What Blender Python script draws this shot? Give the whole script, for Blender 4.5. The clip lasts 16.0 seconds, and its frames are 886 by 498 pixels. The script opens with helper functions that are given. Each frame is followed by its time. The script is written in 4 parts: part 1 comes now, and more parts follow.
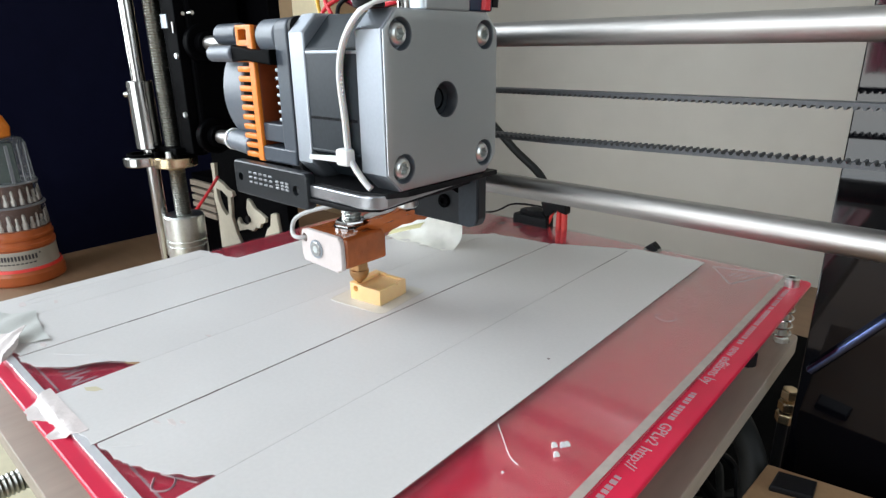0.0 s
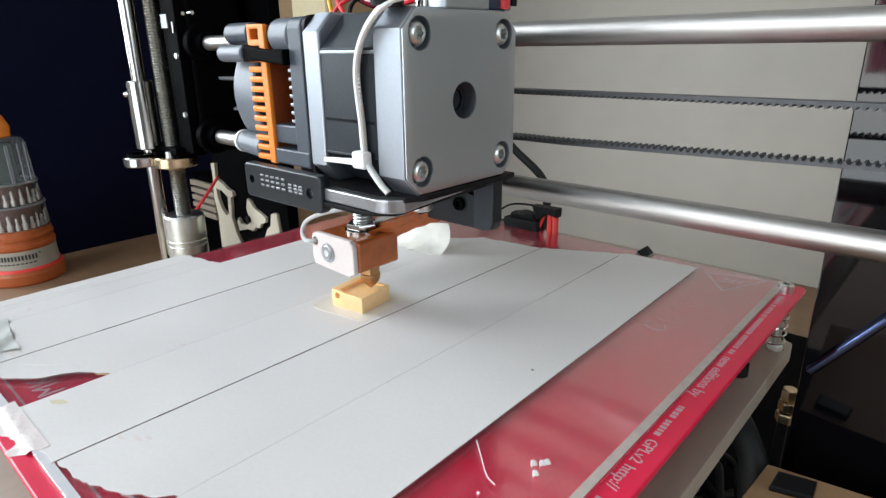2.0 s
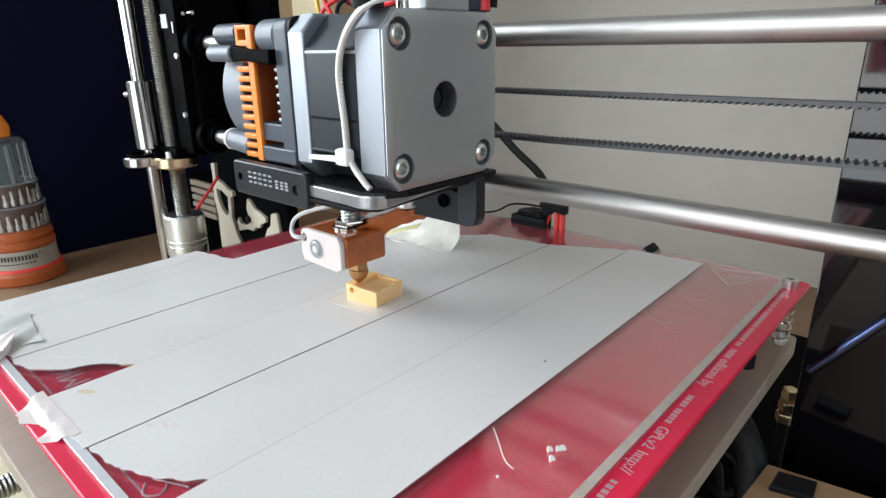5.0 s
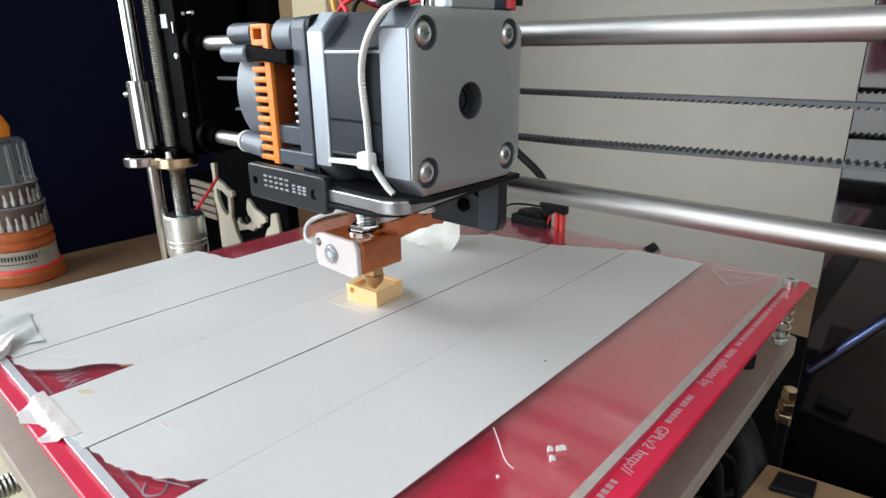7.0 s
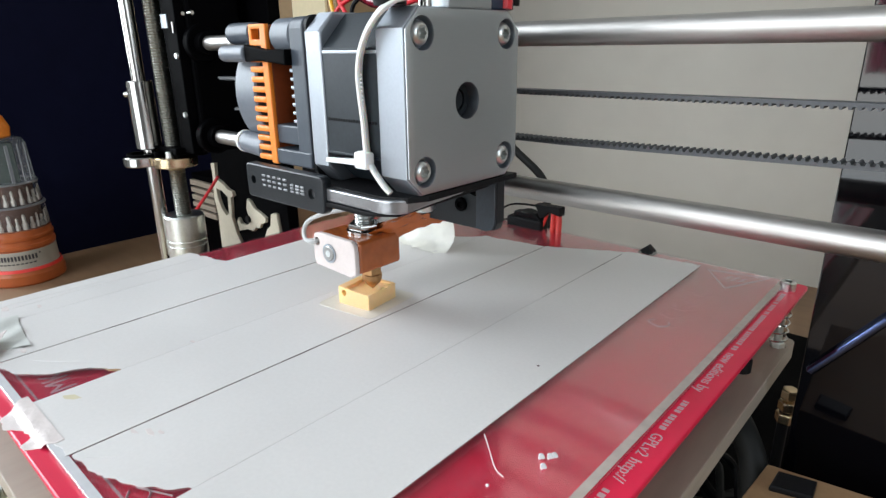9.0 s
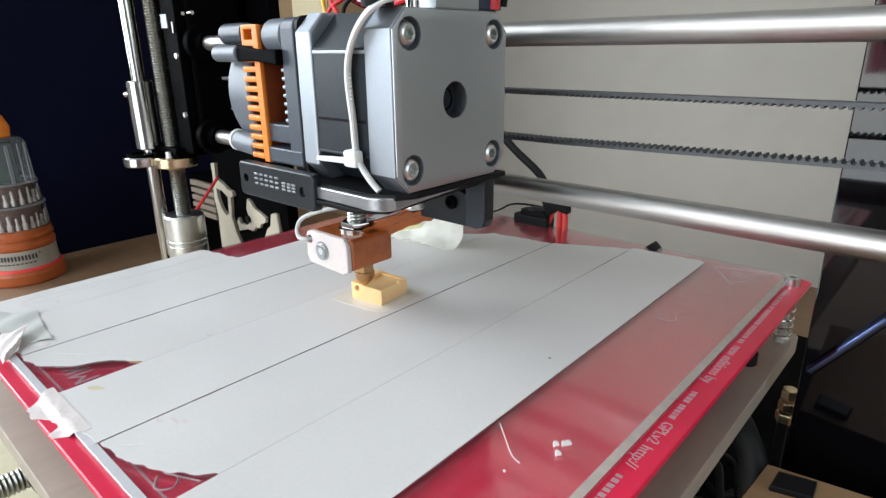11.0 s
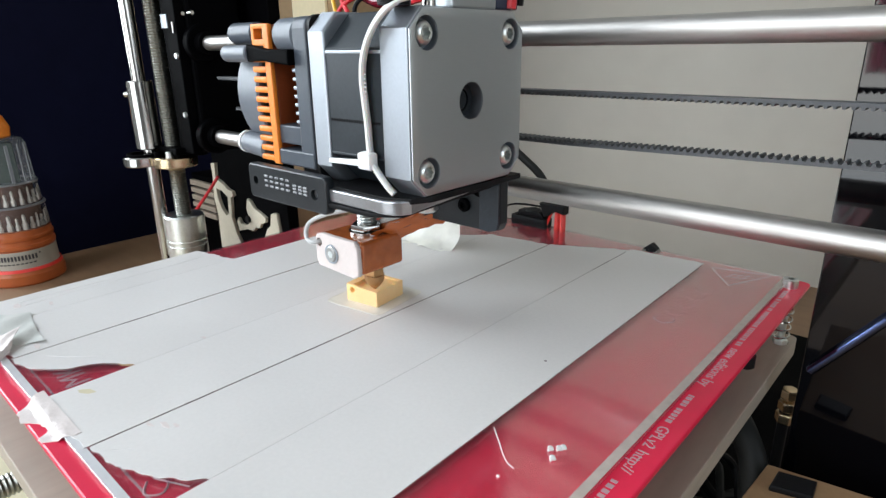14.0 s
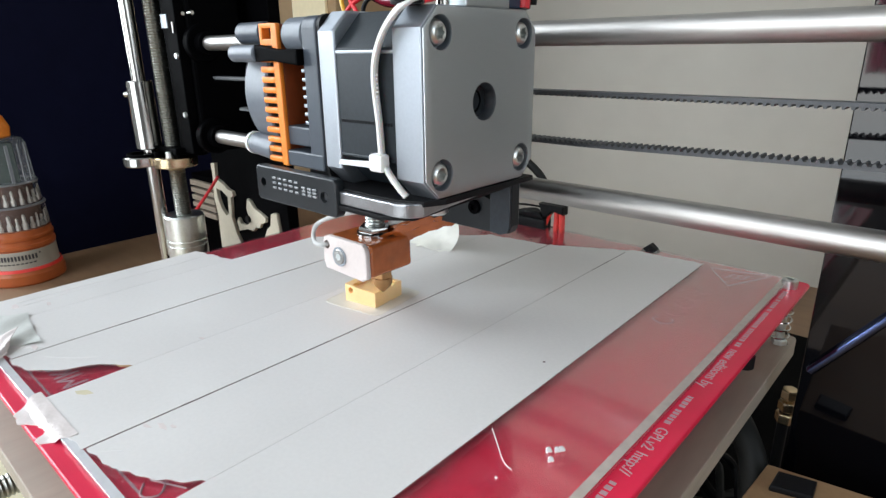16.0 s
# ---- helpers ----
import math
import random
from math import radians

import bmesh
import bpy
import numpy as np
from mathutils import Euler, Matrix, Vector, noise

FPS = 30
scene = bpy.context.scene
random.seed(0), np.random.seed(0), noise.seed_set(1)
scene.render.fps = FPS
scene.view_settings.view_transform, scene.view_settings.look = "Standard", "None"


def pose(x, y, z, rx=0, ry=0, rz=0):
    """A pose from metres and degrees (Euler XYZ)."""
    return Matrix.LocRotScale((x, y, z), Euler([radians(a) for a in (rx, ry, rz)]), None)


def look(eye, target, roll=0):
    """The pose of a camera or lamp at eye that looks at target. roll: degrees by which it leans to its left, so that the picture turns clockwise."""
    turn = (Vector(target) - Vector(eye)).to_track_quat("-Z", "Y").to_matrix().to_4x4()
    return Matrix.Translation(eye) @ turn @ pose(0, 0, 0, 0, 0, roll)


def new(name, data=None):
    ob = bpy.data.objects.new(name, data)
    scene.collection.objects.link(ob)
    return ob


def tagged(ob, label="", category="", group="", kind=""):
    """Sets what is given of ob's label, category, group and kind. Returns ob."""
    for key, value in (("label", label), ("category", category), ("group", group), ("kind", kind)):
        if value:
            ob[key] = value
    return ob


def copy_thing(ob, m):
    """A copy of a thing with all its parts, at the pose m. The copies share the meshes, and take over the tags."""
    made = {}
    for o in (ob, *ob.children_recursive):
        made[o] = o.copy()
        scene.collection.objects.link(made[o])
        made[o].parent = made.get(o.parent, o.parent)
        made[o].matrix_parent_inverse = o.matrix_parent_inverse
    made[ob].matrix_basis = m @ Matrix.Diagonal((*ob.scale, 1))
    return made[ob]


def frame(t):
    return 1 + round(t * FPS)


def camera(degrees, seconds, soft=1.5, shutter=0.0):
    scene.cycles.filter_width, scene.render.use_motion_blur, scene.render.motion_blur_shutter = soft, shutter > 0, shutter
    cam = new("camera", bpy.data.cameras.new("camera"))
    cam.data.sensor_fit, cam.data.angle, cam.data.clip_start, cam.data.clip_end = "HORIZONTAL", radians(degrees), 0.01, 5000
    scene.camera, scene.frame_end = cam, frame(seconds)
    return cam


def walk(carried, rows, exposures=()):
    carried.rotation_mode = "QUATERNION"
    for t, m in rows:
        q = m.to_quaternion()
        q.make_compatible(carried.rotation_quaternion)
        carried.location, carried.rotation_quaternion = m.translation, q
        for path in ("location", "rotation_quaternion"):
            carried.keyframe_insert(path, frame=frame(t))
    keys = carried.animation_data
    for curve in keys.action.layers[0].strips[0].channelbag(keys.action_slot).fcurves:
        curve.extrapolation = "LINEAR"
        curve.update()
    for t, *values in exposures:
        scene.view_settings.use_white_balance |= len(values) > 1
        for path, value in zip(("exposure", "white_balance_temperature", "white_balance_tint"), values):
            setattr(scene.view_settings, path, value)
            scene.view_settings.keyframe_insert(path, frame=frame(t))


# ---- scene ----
# lengths below are millimetres, turned into metres when a mesh is linked
MM = 0.001
cam = camera(72.85, 16.0, soft=1.4)
EYE = Vector((0.0, 0.0, 0.1745))
AIM = Vector((-0.63663, 0.70253, -0.31805))
walk(cam, [(0.0, look(EYE, EYE + AIM, -0.763)), (16.0, look(EYE, EYE + AIM, -0.763))])

# ---- light ----
scene.view_settings.exposure = 0.0
world = bpy.data.worlds.new("sky")
scene.world = world
world.use_nodes = True
sky = world.node_tree.nodes.new("ShaderNodeTexSky")
sky.sky_type, sky.sun_disc = "NISHITA", False
sky.sun_elevation, sky.sun_rotation = radians(35), radians(200)
world.node_tree.links.new(sky.outputs[0], world.node_tree.nodes["Background"].inputs[0])
world.node_tree.nodes["Background"].inputs[1].default_value = 0.1


def area_lamp(name, at, to, w, h, watts, colour):
    data = bpy.data.lights.new(name, "AREA")
    data.shape, data.size, data.size_y, data.energy, data.color = "RECTANGLE", w, h, watts, colour
    ob = new(name, data)
    ob.matrix_world = look(Vector(at), Vector(to))
    return ob


area_lamp("left_window_light", (-1.69, -0.62, 0.90), (0.0, -0.62, 0.90), 1.2, 1.5, 55.0, (0.86, 0.94, 1.0))
# unseen front lamp, added and placed so the black plate reflects it
area_lamp("front_fill_light", (-0.22, -1.24, 0.68), (-0.22, 0.0, 0.68), 1.04, 1.64, 22.0, (0.86, 0.94, 1.0))
# unseen fill added on the right to brighten the motor face
area_lamp("side_fill_light", (1.69, -0.35, 0.62), (0.0, -0.35, 0.62), 1.1, 1.2, 9.0, (0.88, 0.95, 1.0))


# ---- materials ----
def mat(name, colour, rough=0.5, metal=0.0, vary=0.12, grain=400.0, patch=25.0, bump=0.0, bump_grain=900.0, trans=0.0,
        ior=1.45, coat=0.0, stretch=(1, 1, 1), rough_vary=0.1, spec=0.5, sheen=0.0, per_object=0.0, sss=0.0):
    m = bpy.data.materials.new(name)
    m.use_nodes = True
    n, li = m.node_tree.nodes, m.node_tree.links
    b = n["Principled BSDF"]
    tc = n.new("ShaderNodeTexCoord")
    mp = n.new("ShaderNodeMapping")
    mp.inputs["Scale"].default_value = stretch
    li.new(tc.outputs["Object"], mp.inputs[0])

    def noise_node(scale, detail):
        x = n.new("ShaderNodeTexNoise")
        x.inputs["Scale"].default_value, x.inputs["Detail"].default_value = scale, detail
        li.new(mp.outputs[0], x.inputs["Vector"])
        return x
    fine, broad = noise_node(grain, 4.0), noise_node(patch, 3.0)
    add = n.new("ShaderNodeMath")
    add.operation = "ADD"
    li.new(fine.outputs[0], add.inputs[0]), li.new(broad.outputs[0], add.inputs[1])
    rng = n.new("ShaderNodeMapRange")
    rng.inputs[1].default_value, rng.inputs[2].default_value = 0.6, 1.4
    rng.inputs[3].default_value, rng.inputs[4].default_value = 1 - vary, 1 + vary
    li.new(add.outputs[0], rng.inputs[0])
    mul = n.new("ShaderNodeVectorMath")
    mul.operation = "SCALE"
    mul.inputs[0].default_value = colour
    out = rng.outputs[0]
    if per_object:
        info = n.new("ShaderNodeObjectInfo")
        r2 = n.new("ShaderNodeMapRange")
        r2.inputs[3].default_value, r2.inputs[4].default_value = 1 - per_object, 1 + per_object
        li.new(info.outputs["Random"], r2.inputs[0])
        m2 = n.new("ShaderNodeMath")
        m2.operation = "MULTIPLY"
        li.new(out, m2.inputs[0]), li.new(r2.outputs[0], m2.inputs[1])
        out = m2.outputs[0]
    li.new(out, mul.inputs["Scale"])
    li.new(mul.outputs[0], b.inputs["Base Color"])
    rr = n.new("ShaderNodeMapRange")
    rr.inputs[1].default_value, rr.inputs[2].default_value = 0.3, 0.7
    rr.inputs[3].default_value, rr.inputs[4].default_value = max(0.02, rough - rough_vary * rough), min(1, rough + rough_vary * rough)
    li.new(broad.outputs[0], rr.inputs[0])
    li.new(rr.outputs[0], b.inputs["Roughness"])
    b.inputs["Metallic"].default_value = metal
    b.inputs["IOR"].default_value = ior
    b.inputs["Transmission Weight"].default_value = trans
    b.inputs["Coat Weight"].default_value = coat
    b.inputs["Specular IOR Level"].default_value = spec
    b.inputs["Sheen Weight"].default_value = sheen
    if sss:
        b.inputs["Subsurface Weight"].default_value = sss
        b.inputs["Subsurface Radius"].default_value = (0.004, 0.0025, 0.0012)
        b.inputs["Subsurface Scale"].default_value = 1.0
    if bump:
        f2 = noise_node(bump_grain, 5.0)
        bp = n.new("ShaderNodeBump")
        bp.inputs["Strength"].default_value, bp.inputs["Distance"].default_value = bump, 0.0005
        li.new(f2.outputs[0], bp.inputs["Height"])
        li.new(bp.outputs[0], b.inputs["Normal"])
    return m


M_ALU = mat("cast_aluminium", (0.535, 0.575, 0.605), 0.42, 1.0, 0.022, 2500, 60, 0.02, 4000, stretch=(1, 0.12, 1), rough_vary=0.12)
# darker aluminium; on the motor caps it tones down the window light
M_ALU_SIDE = mat("dulled_aluminium", (0.385, 0.415, 0.455), 0.48, 1.0, 0.05, 1200, 50, 0.05, 2500)
M_STEEL = mat("worn_steel", (0.43, 0.42, 0.405), 0.37, 1.0, 0.22, 500, 45, 0.12, 700, stretch=(0.12, 1, 1), rough_vary=0.25)
M_CHROME = mat("bright_chrome", (0.52, 0.51, 0.495), 0.17, 1.0, 0.05, 300, 30)
M_THREAD = mat("oily_steel", (0.34, 0.34, 0.31), 0.32, 1.0, 0.12, 500, 40)
M_SCREW = mat("zinc_screw", (0.78, 0.81, 0.80), 0.32, 1.0, 0.1, 900, 80)
M_BRASS = mat("dull_brass", (0.46, 0.26, 0.12), 0.42, 1.0, 0.2, 700, 90, 0.15)
M_LAM = mat("motor_laminations", (0.018, 0.024, 0.030), 0.40, 0.2, 0.2, 800, 50, 0.05, 1500, stretch=(1, 1, 1))
M_BLACK = mat("black_plastic", (0.009, 0.009, 0.010), 0.45, 0.0, 0.15, 800, 40, 0.12, 2000, spec=0.16)
M_BLACKGLOSS = mat("black_acrylic", (0.002, 0.002, 0.003), 0.05, 0.0, 0.1, 200, 15, coat=0.3)
M_BRACKET = mat("satin_black_metal", (0.013, 0.016, 0.019), 0.34, 0.0, 0.15, 900, 50, 0.1, 2000, spec=0.4)
M_FAN = mat("dark_grey_plastic", (0.050, 0.062, 0.080), 0.4, 0.0, 0.1, 600, 40, 0.08, 1500)
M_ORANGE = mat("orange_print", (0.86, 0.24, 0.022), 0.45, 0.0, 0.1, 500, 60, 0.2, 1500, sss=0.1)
M_ORANGE_SHADE = mat("orange_shade", (0.26, 0.05, 0.010), 0.5, 0.0, 0.12, 500, 60, 0.2, 1500)
M_KAPTON = mat("amber_film", (0.37, 0.092, 0.020), 0.22, 0.0, 0.25, 260, 70, 0.35, 350, coat=0.5)
M_COTTON = mat("insulation_pad", (0.64, 0.565, 0.54), 0.85, 0.0, 0.05, 900, 120, 0.35, 900)
M_WHITEPL = mat("white_nylon", (0.80, 0.80, 0.78), 0.4, 0.0, 0.04, 500, 60, sss=0.1)
M_SLEEVE = mat("glass_fibre_sleeve", (0.52, 0.52, 0.51), 0.7, 0.0, 0.08, 1800, 100, 0.3, 2500)
M_PCB = mat("red_board", (0.74, 0.016, 0.066), 0.33, 0.0, 0.12, 60, 14)
M_SILK = mat("white_silkscreen", (0.54, 0.36, 0.39), 0.6, 0.0, 0.1, 900, 120)
M_SILK_FAINT = mat("worn_silkscreen", (0.62, 0.22, 0.27), 0.6, 0.0, 0.2, 900, 120)
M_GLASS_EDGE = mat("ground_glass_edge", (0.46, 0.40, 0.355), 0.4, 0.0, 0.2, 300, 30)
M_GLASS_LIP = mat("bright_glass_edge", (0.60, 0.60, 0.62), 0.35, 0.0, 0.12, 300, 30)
M_TAPE = mat("white_masking_tape", (0.725, 0.705, 0.69), 0.42, 0.0, 0.035, 900, 30, 0.28, 60, per_object=0.02, rough_vary=0.3)
M_TAPE_TORN = mat("torn_tape", (0.72, 0.65, 0.63), 0.75, 0.0, 0.06, 900, 60, 0.3, 600)
M_SEAM = mat("dirty_gap", (0.19, 0.15, 0.15), 0.8, 0.0, 0.3, 300, 60)
M_FOIL = mat("thin_film_tape", (0.86, 0.85, 0.79), 0.35, 0.0, 0.08, 300, 90, 0.4, 260)
M_PLA = mat("yellow_print", (1.0, 0.655, 0.32), 0.42, 0.0, 0.05, 500, 120, 0.15, 900, sss=0.3)
M_WOOD = mat("plywood", (0.40, 0.34, 0.275), 0.65, 0.0, 0.12, 250, 20, 0.15, 500, stretch=(1, 0.15, 1))
M_MDF = mat("mdf_box", (0.40, 0.25, 0.13), 0.7, 0.0, 0.1, 600, 30, 0.15, 900)
M_DESK = mat("brown_desk", (0.27, 0.165, 0.095), 0.55, 0.0, 0.15, 120, 9, 0.1, 300, stretch=(0.15, 1, 1))
M_NAVY = mat("navy_wall", (0.0042, 0.0050, 0.0175), 0.9, 0.0, 0.15, 60, 6, 0.15, 500, spec=0.08)
M_CREAM = mat("cream_wall", (0.57, 0.54, 0.475), 0.8, 0.0, 0.05, 40, 6, 0.1, 250)
# grey of the unseen walls and ceiling, set for their bounced light
M_PLAIN = mat("room_paint", (0.245, 0.243, 0.24), 0.9, 0.0, 0.04, 60, 5)
M_BELT = mat("rubber_belt", (0.078, 0.083, 0.09), 0.5, 0.0, 0.15, 900, 60, 0.15, 1800)
M_REDWIRE = mat("red_wire", (0.62, 0.02, 0.03), 0.4, 0.0, 0.1, 400, 60)
M_REDPL = mat("red_connector", (0.80, 0.05, 0.04), 0.4, 0.0, 0.1, 400, 60)
M_CLEAR = mat("clear_plastic", (0.72, 0.74, 0.76), 0.10, 0.0, 0.03, 300, 30, trans=0.95, ior=1.12)
M_ORANGE_BOX = mat("orange_tub_plastic", (0.44, 0.105, 0.028), 0.35, 0.0, 0.1, 300, 30, 0.05)
M_LABEL = mat("paper_label", (0.40, 0.37, 0.31), 0.6, 0.0, 0.05, 400, 40)
M_INK = mat("dark_ink", (0.05, 0.045, 0.05), 0.7, 0.0, 0.1, 400, 40)
M_IVORY = mat("ivory_backdrop", (0.56, 0.51, 0.40), 0.6, 0.0, 0.08, 300, 40, 0.1, 500)
M_SILVER = mat("silver_label", (0.28, 0.31, 0.35), 0.3, 0.6, 0.1, 400, 60)
M_BRIM = mat("clear_yellow_brim", (0.73, 0.70, 0.63), 0.3, 0.0, 0.05, 300, 60)
M_FANLIGHT = mat("blue_grey_plastic", (0.13, 0.148, 0.175), 0.38, 0.0, 0.1, 600, 40, 0.08, 1500)
# glints on the black plate's raised marks, put into a lighter metal
M_BARS = mat("raised_glint_metal", (0.28, 0.29, 0.30), 0.35, 0.6, 0.2, 900, 90)
M_BRACKETLIGHT = mat("brushed_dark_metal", (0.42, 0.43, 0.45), 0.3, 0.9, 0.1, 900, 50, 0.1, 2000)
M_PLUG = mat("dark_blue_plastic", (0.03, 0.05, 0.09), 0.4, 0.0, 0.1, 500, 50)
M_GOLD = mat("pale_brass", (0.66, 0.52, 0.34), 0.26, 1.0, 0.1, 500, 50)
M_SLAT = mat("beige_slat", (0.34, 0.28, 0.22), 0.7, 0.0, 0.1, 300, 40)
M_CLEARRIB = mat("frosted_rib", (0.20, 0.20, 0.21), 0.3, 0.0, 0.05, 300, 30)
M_LOOM = mat("dark_rubber_loom", (0.005, 0.006, 0.0055), 0.6, 0.0, 0.2, 300, 40, 0.1)
M_OLIVE = mat("olive_cable", (0.045, 0.043, 0.034), 0.6, 0.0, 0.2, 300, 40)
M_PAPER = mat("yellowish_paper", (0.66, 0.60, 0.42), 0.8, 0.0, 0.08, 200, 25, 0.1)
M_CARTON = mat("beige_carton", (0.40, 0.27, 0.15), 0.8, 0.0, 0.08, 200, 15, 0.1)
M_BLUEROD = mat("blue_reflection_chrome", (0.10, 0.13, 0.26), 0.2, 1.0, 0.1, 300, 30)
# deeper and less shiny black than the other black plastic
M_DEEP = mat("deep_black_plastic", (0.0012, 0.0012, 0.0016), 0.6, 0.0, 0.15, 800, 40, 0.1, 2000, spec=0.03)
M_PINK_REFLECT = mat("pink_reflected_cloth", (0.62, 0.10, 0.20), 0.9, 0.0, 0.15, 500, 20, 0.2, 900, trans=0.55)
M_FILM = mat("greyish_film", (0.64, 0.65, 0.62), 0.35, 0.0, 0.08, 300, 90, 0.3, 260)
M_TAB = mat("blue_reflection_metal", (0.020, 0.027, 0.036), 0.35, 0.0, 0.25, 900, 70, 0.15, 1500)
M_CRIMSON = mat("crimson_jacket", (0.17, 0.008, 0.022), 0.22, 0.0, 0.15, 400, 60)
M_YELLOWWIRE = mat("yellow_wire", (0.80, 0.46, 0.04), 0.4, 0.0, 0.1, 400, 60)
M_FOLD = mat("yellowed_tape", (0.62, 0.57, 0.30), 0.4, 0.0, 0.1, 300, 90, 0.2, 300)
# pale card with the strong light on it put into the colour
M_LID = mat("painted_lit_card", (0.98, 0.84, 0.56), 0.7, 0.0, 0.05, 200, 15, 0.05)
M_BITS = mat("pale_drill_steel", (0.42, 0.37, 0.32), 0.35, 0.5, 0.2, 400, 60)
M_CORE = mat("brown_drill_insert", (0.10, 0.045, 0.028), 0.6, 0.0, 0.2, 300, 40)
M_GREENISH = mat("grey_green_insert", (0.055, 0.075, 0.065), 0.6, 0.0, 0.2, 300, 40)
M_CLOTH = mat("blue_grey_cloth", (0.16, 0.19, 0.26), 0.9, 0.0, 0.2, 500, 20, 0.3, 900)

M_GLASS = bpy.data.materials.new("bed_glass")
M_GLASS.use_nodes = True
gn, gl = M_GLASS.node_tree.nodes, M_GLASS.node_tree.links
gn.remove(gn["Principled BSDF"])
g_clear, g_shine, g_mix, g_face = (gn.new("ShaderNodeBsdfTransparent"), gn.new("ShaderNodeBsdfGlossy"), gn.new("ShaderNodeMixShader"), gn.new("ShaderNodeLayerWeight"))
g_pow, g_add = gn.new("ShaderNodeMath"), gn.new("ShaderNodeMath")
g_pow.operation, g_add.operation = "POWER", "MULTIPLY_ADD"
g_pow.inputs[1].default_value, g_add.inputs[1].default_value, g_add.inputs[2].default_value = 3.7, 1.0, 0.185
g_clear.inputs[0].default_value = (0.97, 0.975, 0.97, 1)
g_shine.inputs["Roughness"].default_value = 0.12
gl.new(g_face.outputs["Facing"], g_pow.inputs[0]), gl.new(g_pow.outputs[0], g_add.inputs[0]), gl.new(g_add.outputs[0], g_mix.inputs[0])
gl.new(g_clear.outputs[0], g_mix.inputs[1]), gl.new(g_shine.outputs[0], g_mix.inputs[2])
# a thin veil of dust
g_dust, g_veil = gn.new("ShaderNodeBsdfDiffuse"), gn.new("ShaderNodeMixShader")
g_dust.inputs[0].default_value = (0.74, 0.76, 0.84, 1)
g_spots, g_amount = gn.new("ShaderNodeTexNoise"), gn.new("ShaderNodeMapRange")
g_spots.inputs["Scale"].default_value = 30.0
g_amount.inputs[1].default_value, g_amount.inputs[2].default_value, g_amount.inputs[3].default_value, g_amount.inputs[4].default_value = 0.3, 0.7, 0.006, 0.026
gl.new(g_spots.outputs[0], g_amount.inputs[0]), gl.new(g_amount.outputs[0], g_veil.inputs[0])
gl.new(g_mix.outputs[0], g_veil.inputs[1]), gl.new(g_dust.outputs[0], g_veil.inputs[2])
gl.new(g_veil.outputs[0], gn["Material Output"].inputs[0])


# ---- mesh helpers ----
def take(bm, src):
    me = bpy.data.meshes.new("tmp")
    src.to_mesh(me)
    src.free()
    bm.from_mesh(me)
    bpy.data.meshes.remove(me)
    return bm


def box(bm, x0, x1, y0, y1, z0, z1, bevel=0.0, seg=2):
    t = bmesh.new()
    bmesh.ops.create_cube(t, size=1.0)
    for v in t.verts:
        v.co = Vector((x0 + (v.co.x + 0.5) * (x1 - x0), y0 + (v.co.y + 0.5) * (y1 - y0), z0 + (v.co.z + 0.5) * (z1 - z0)))
    if bevel:
        bmesh.ops.bevel(t, geom=list(t.edges), offset=bevel, segments=seg, profile=0.5, affect="EDGES")
    return take(bm, t)


def frame_of(d):
    d = d.normalized()
    a = d.cross(Vector((0, 0, 1)) if abs(d.z) < 0.9 else Vector((1, 0, 0))).normalized()
    return a, d.cross(a).normalized()


def lathe(bm, p, d, profile, seg=32, caps=True):
    """profile: (distance along d, radius)."""
    p, d = Vector(p), Vector(d).normalized()
    a, b = frame_of(d)
    rings = []
    for h, r in profile:
        rings.append([bm.verts.new(p + d * h + (a * math.cos(2 * math.pi * i / seg) + b * math.sin(2 * math.pi * i / seg)) * r) for i in range(seg)])
    for r0, r1 in zip(rings, rings[1:]):
        for i in range(seg):
            j = (i + 1) % seg
            bm.faces.new((r0[i], r0[j], r1[j], r1[i]))
    if caps:
        bm.faces.new(list(reversed(rings[0])))
        bm.faces.new(rings[-1])
    return bm


def cyl(bm, p0, p1, r, r1=None, seg=24, bevel=0.0):
    p0, p1 = Vector(p0), Vector(p1)
    n = (p1 - p0).length
    r1 = r if r1 is None else r1
    prof = [(0, r), (n, r1)] if not bevel else [(0, r - bevel), (bevel, r), (n - bevel, r1), (n, r1 - bevel)]
    return lathe(bm, p0, p1 - p0, prof, seg)


def ring(bm, p, d, r_out, r_in, h, seg=32):
    lathe(bm, p, d, [(0, r_in), (0, r_out), (h, r_out), (h, r_in), (0, r_in)], seg, caps=False)
    return bm


def sweep(bm, pts, r, seg=10, flat=1.0):
    pts = [Vector(p) for p in pts]
    rings, a = [], None
    for i, p in enumerate(pts):
        d = (pts[min(i + 1, len(pts) - 1)] - pts[max(i - 1, 0)]).normalized()
        if a is None:
            a, _ = frame_of(d)
        a = (a - d * a.dot(d)).normalized()
        b = d.cross(a)
        rings.append([bm.verts.new(p + (a * math.cos(2 * math.pi * k / seg) + b * flat * math.sin(2 * math.pi * k / seg)) * r) for k in range(seg)])
    for r0, r1 in zip(rings, rings[1:]):
        for i in range(seg):
            j = (i + 1) % seg
            bm.faces.new((r0[i], r0[j], r1[j], r1[i]))
    bm.faces.new(list(reversed(rings[0])))
    bm.faces.new(rings[-1])
    return bm


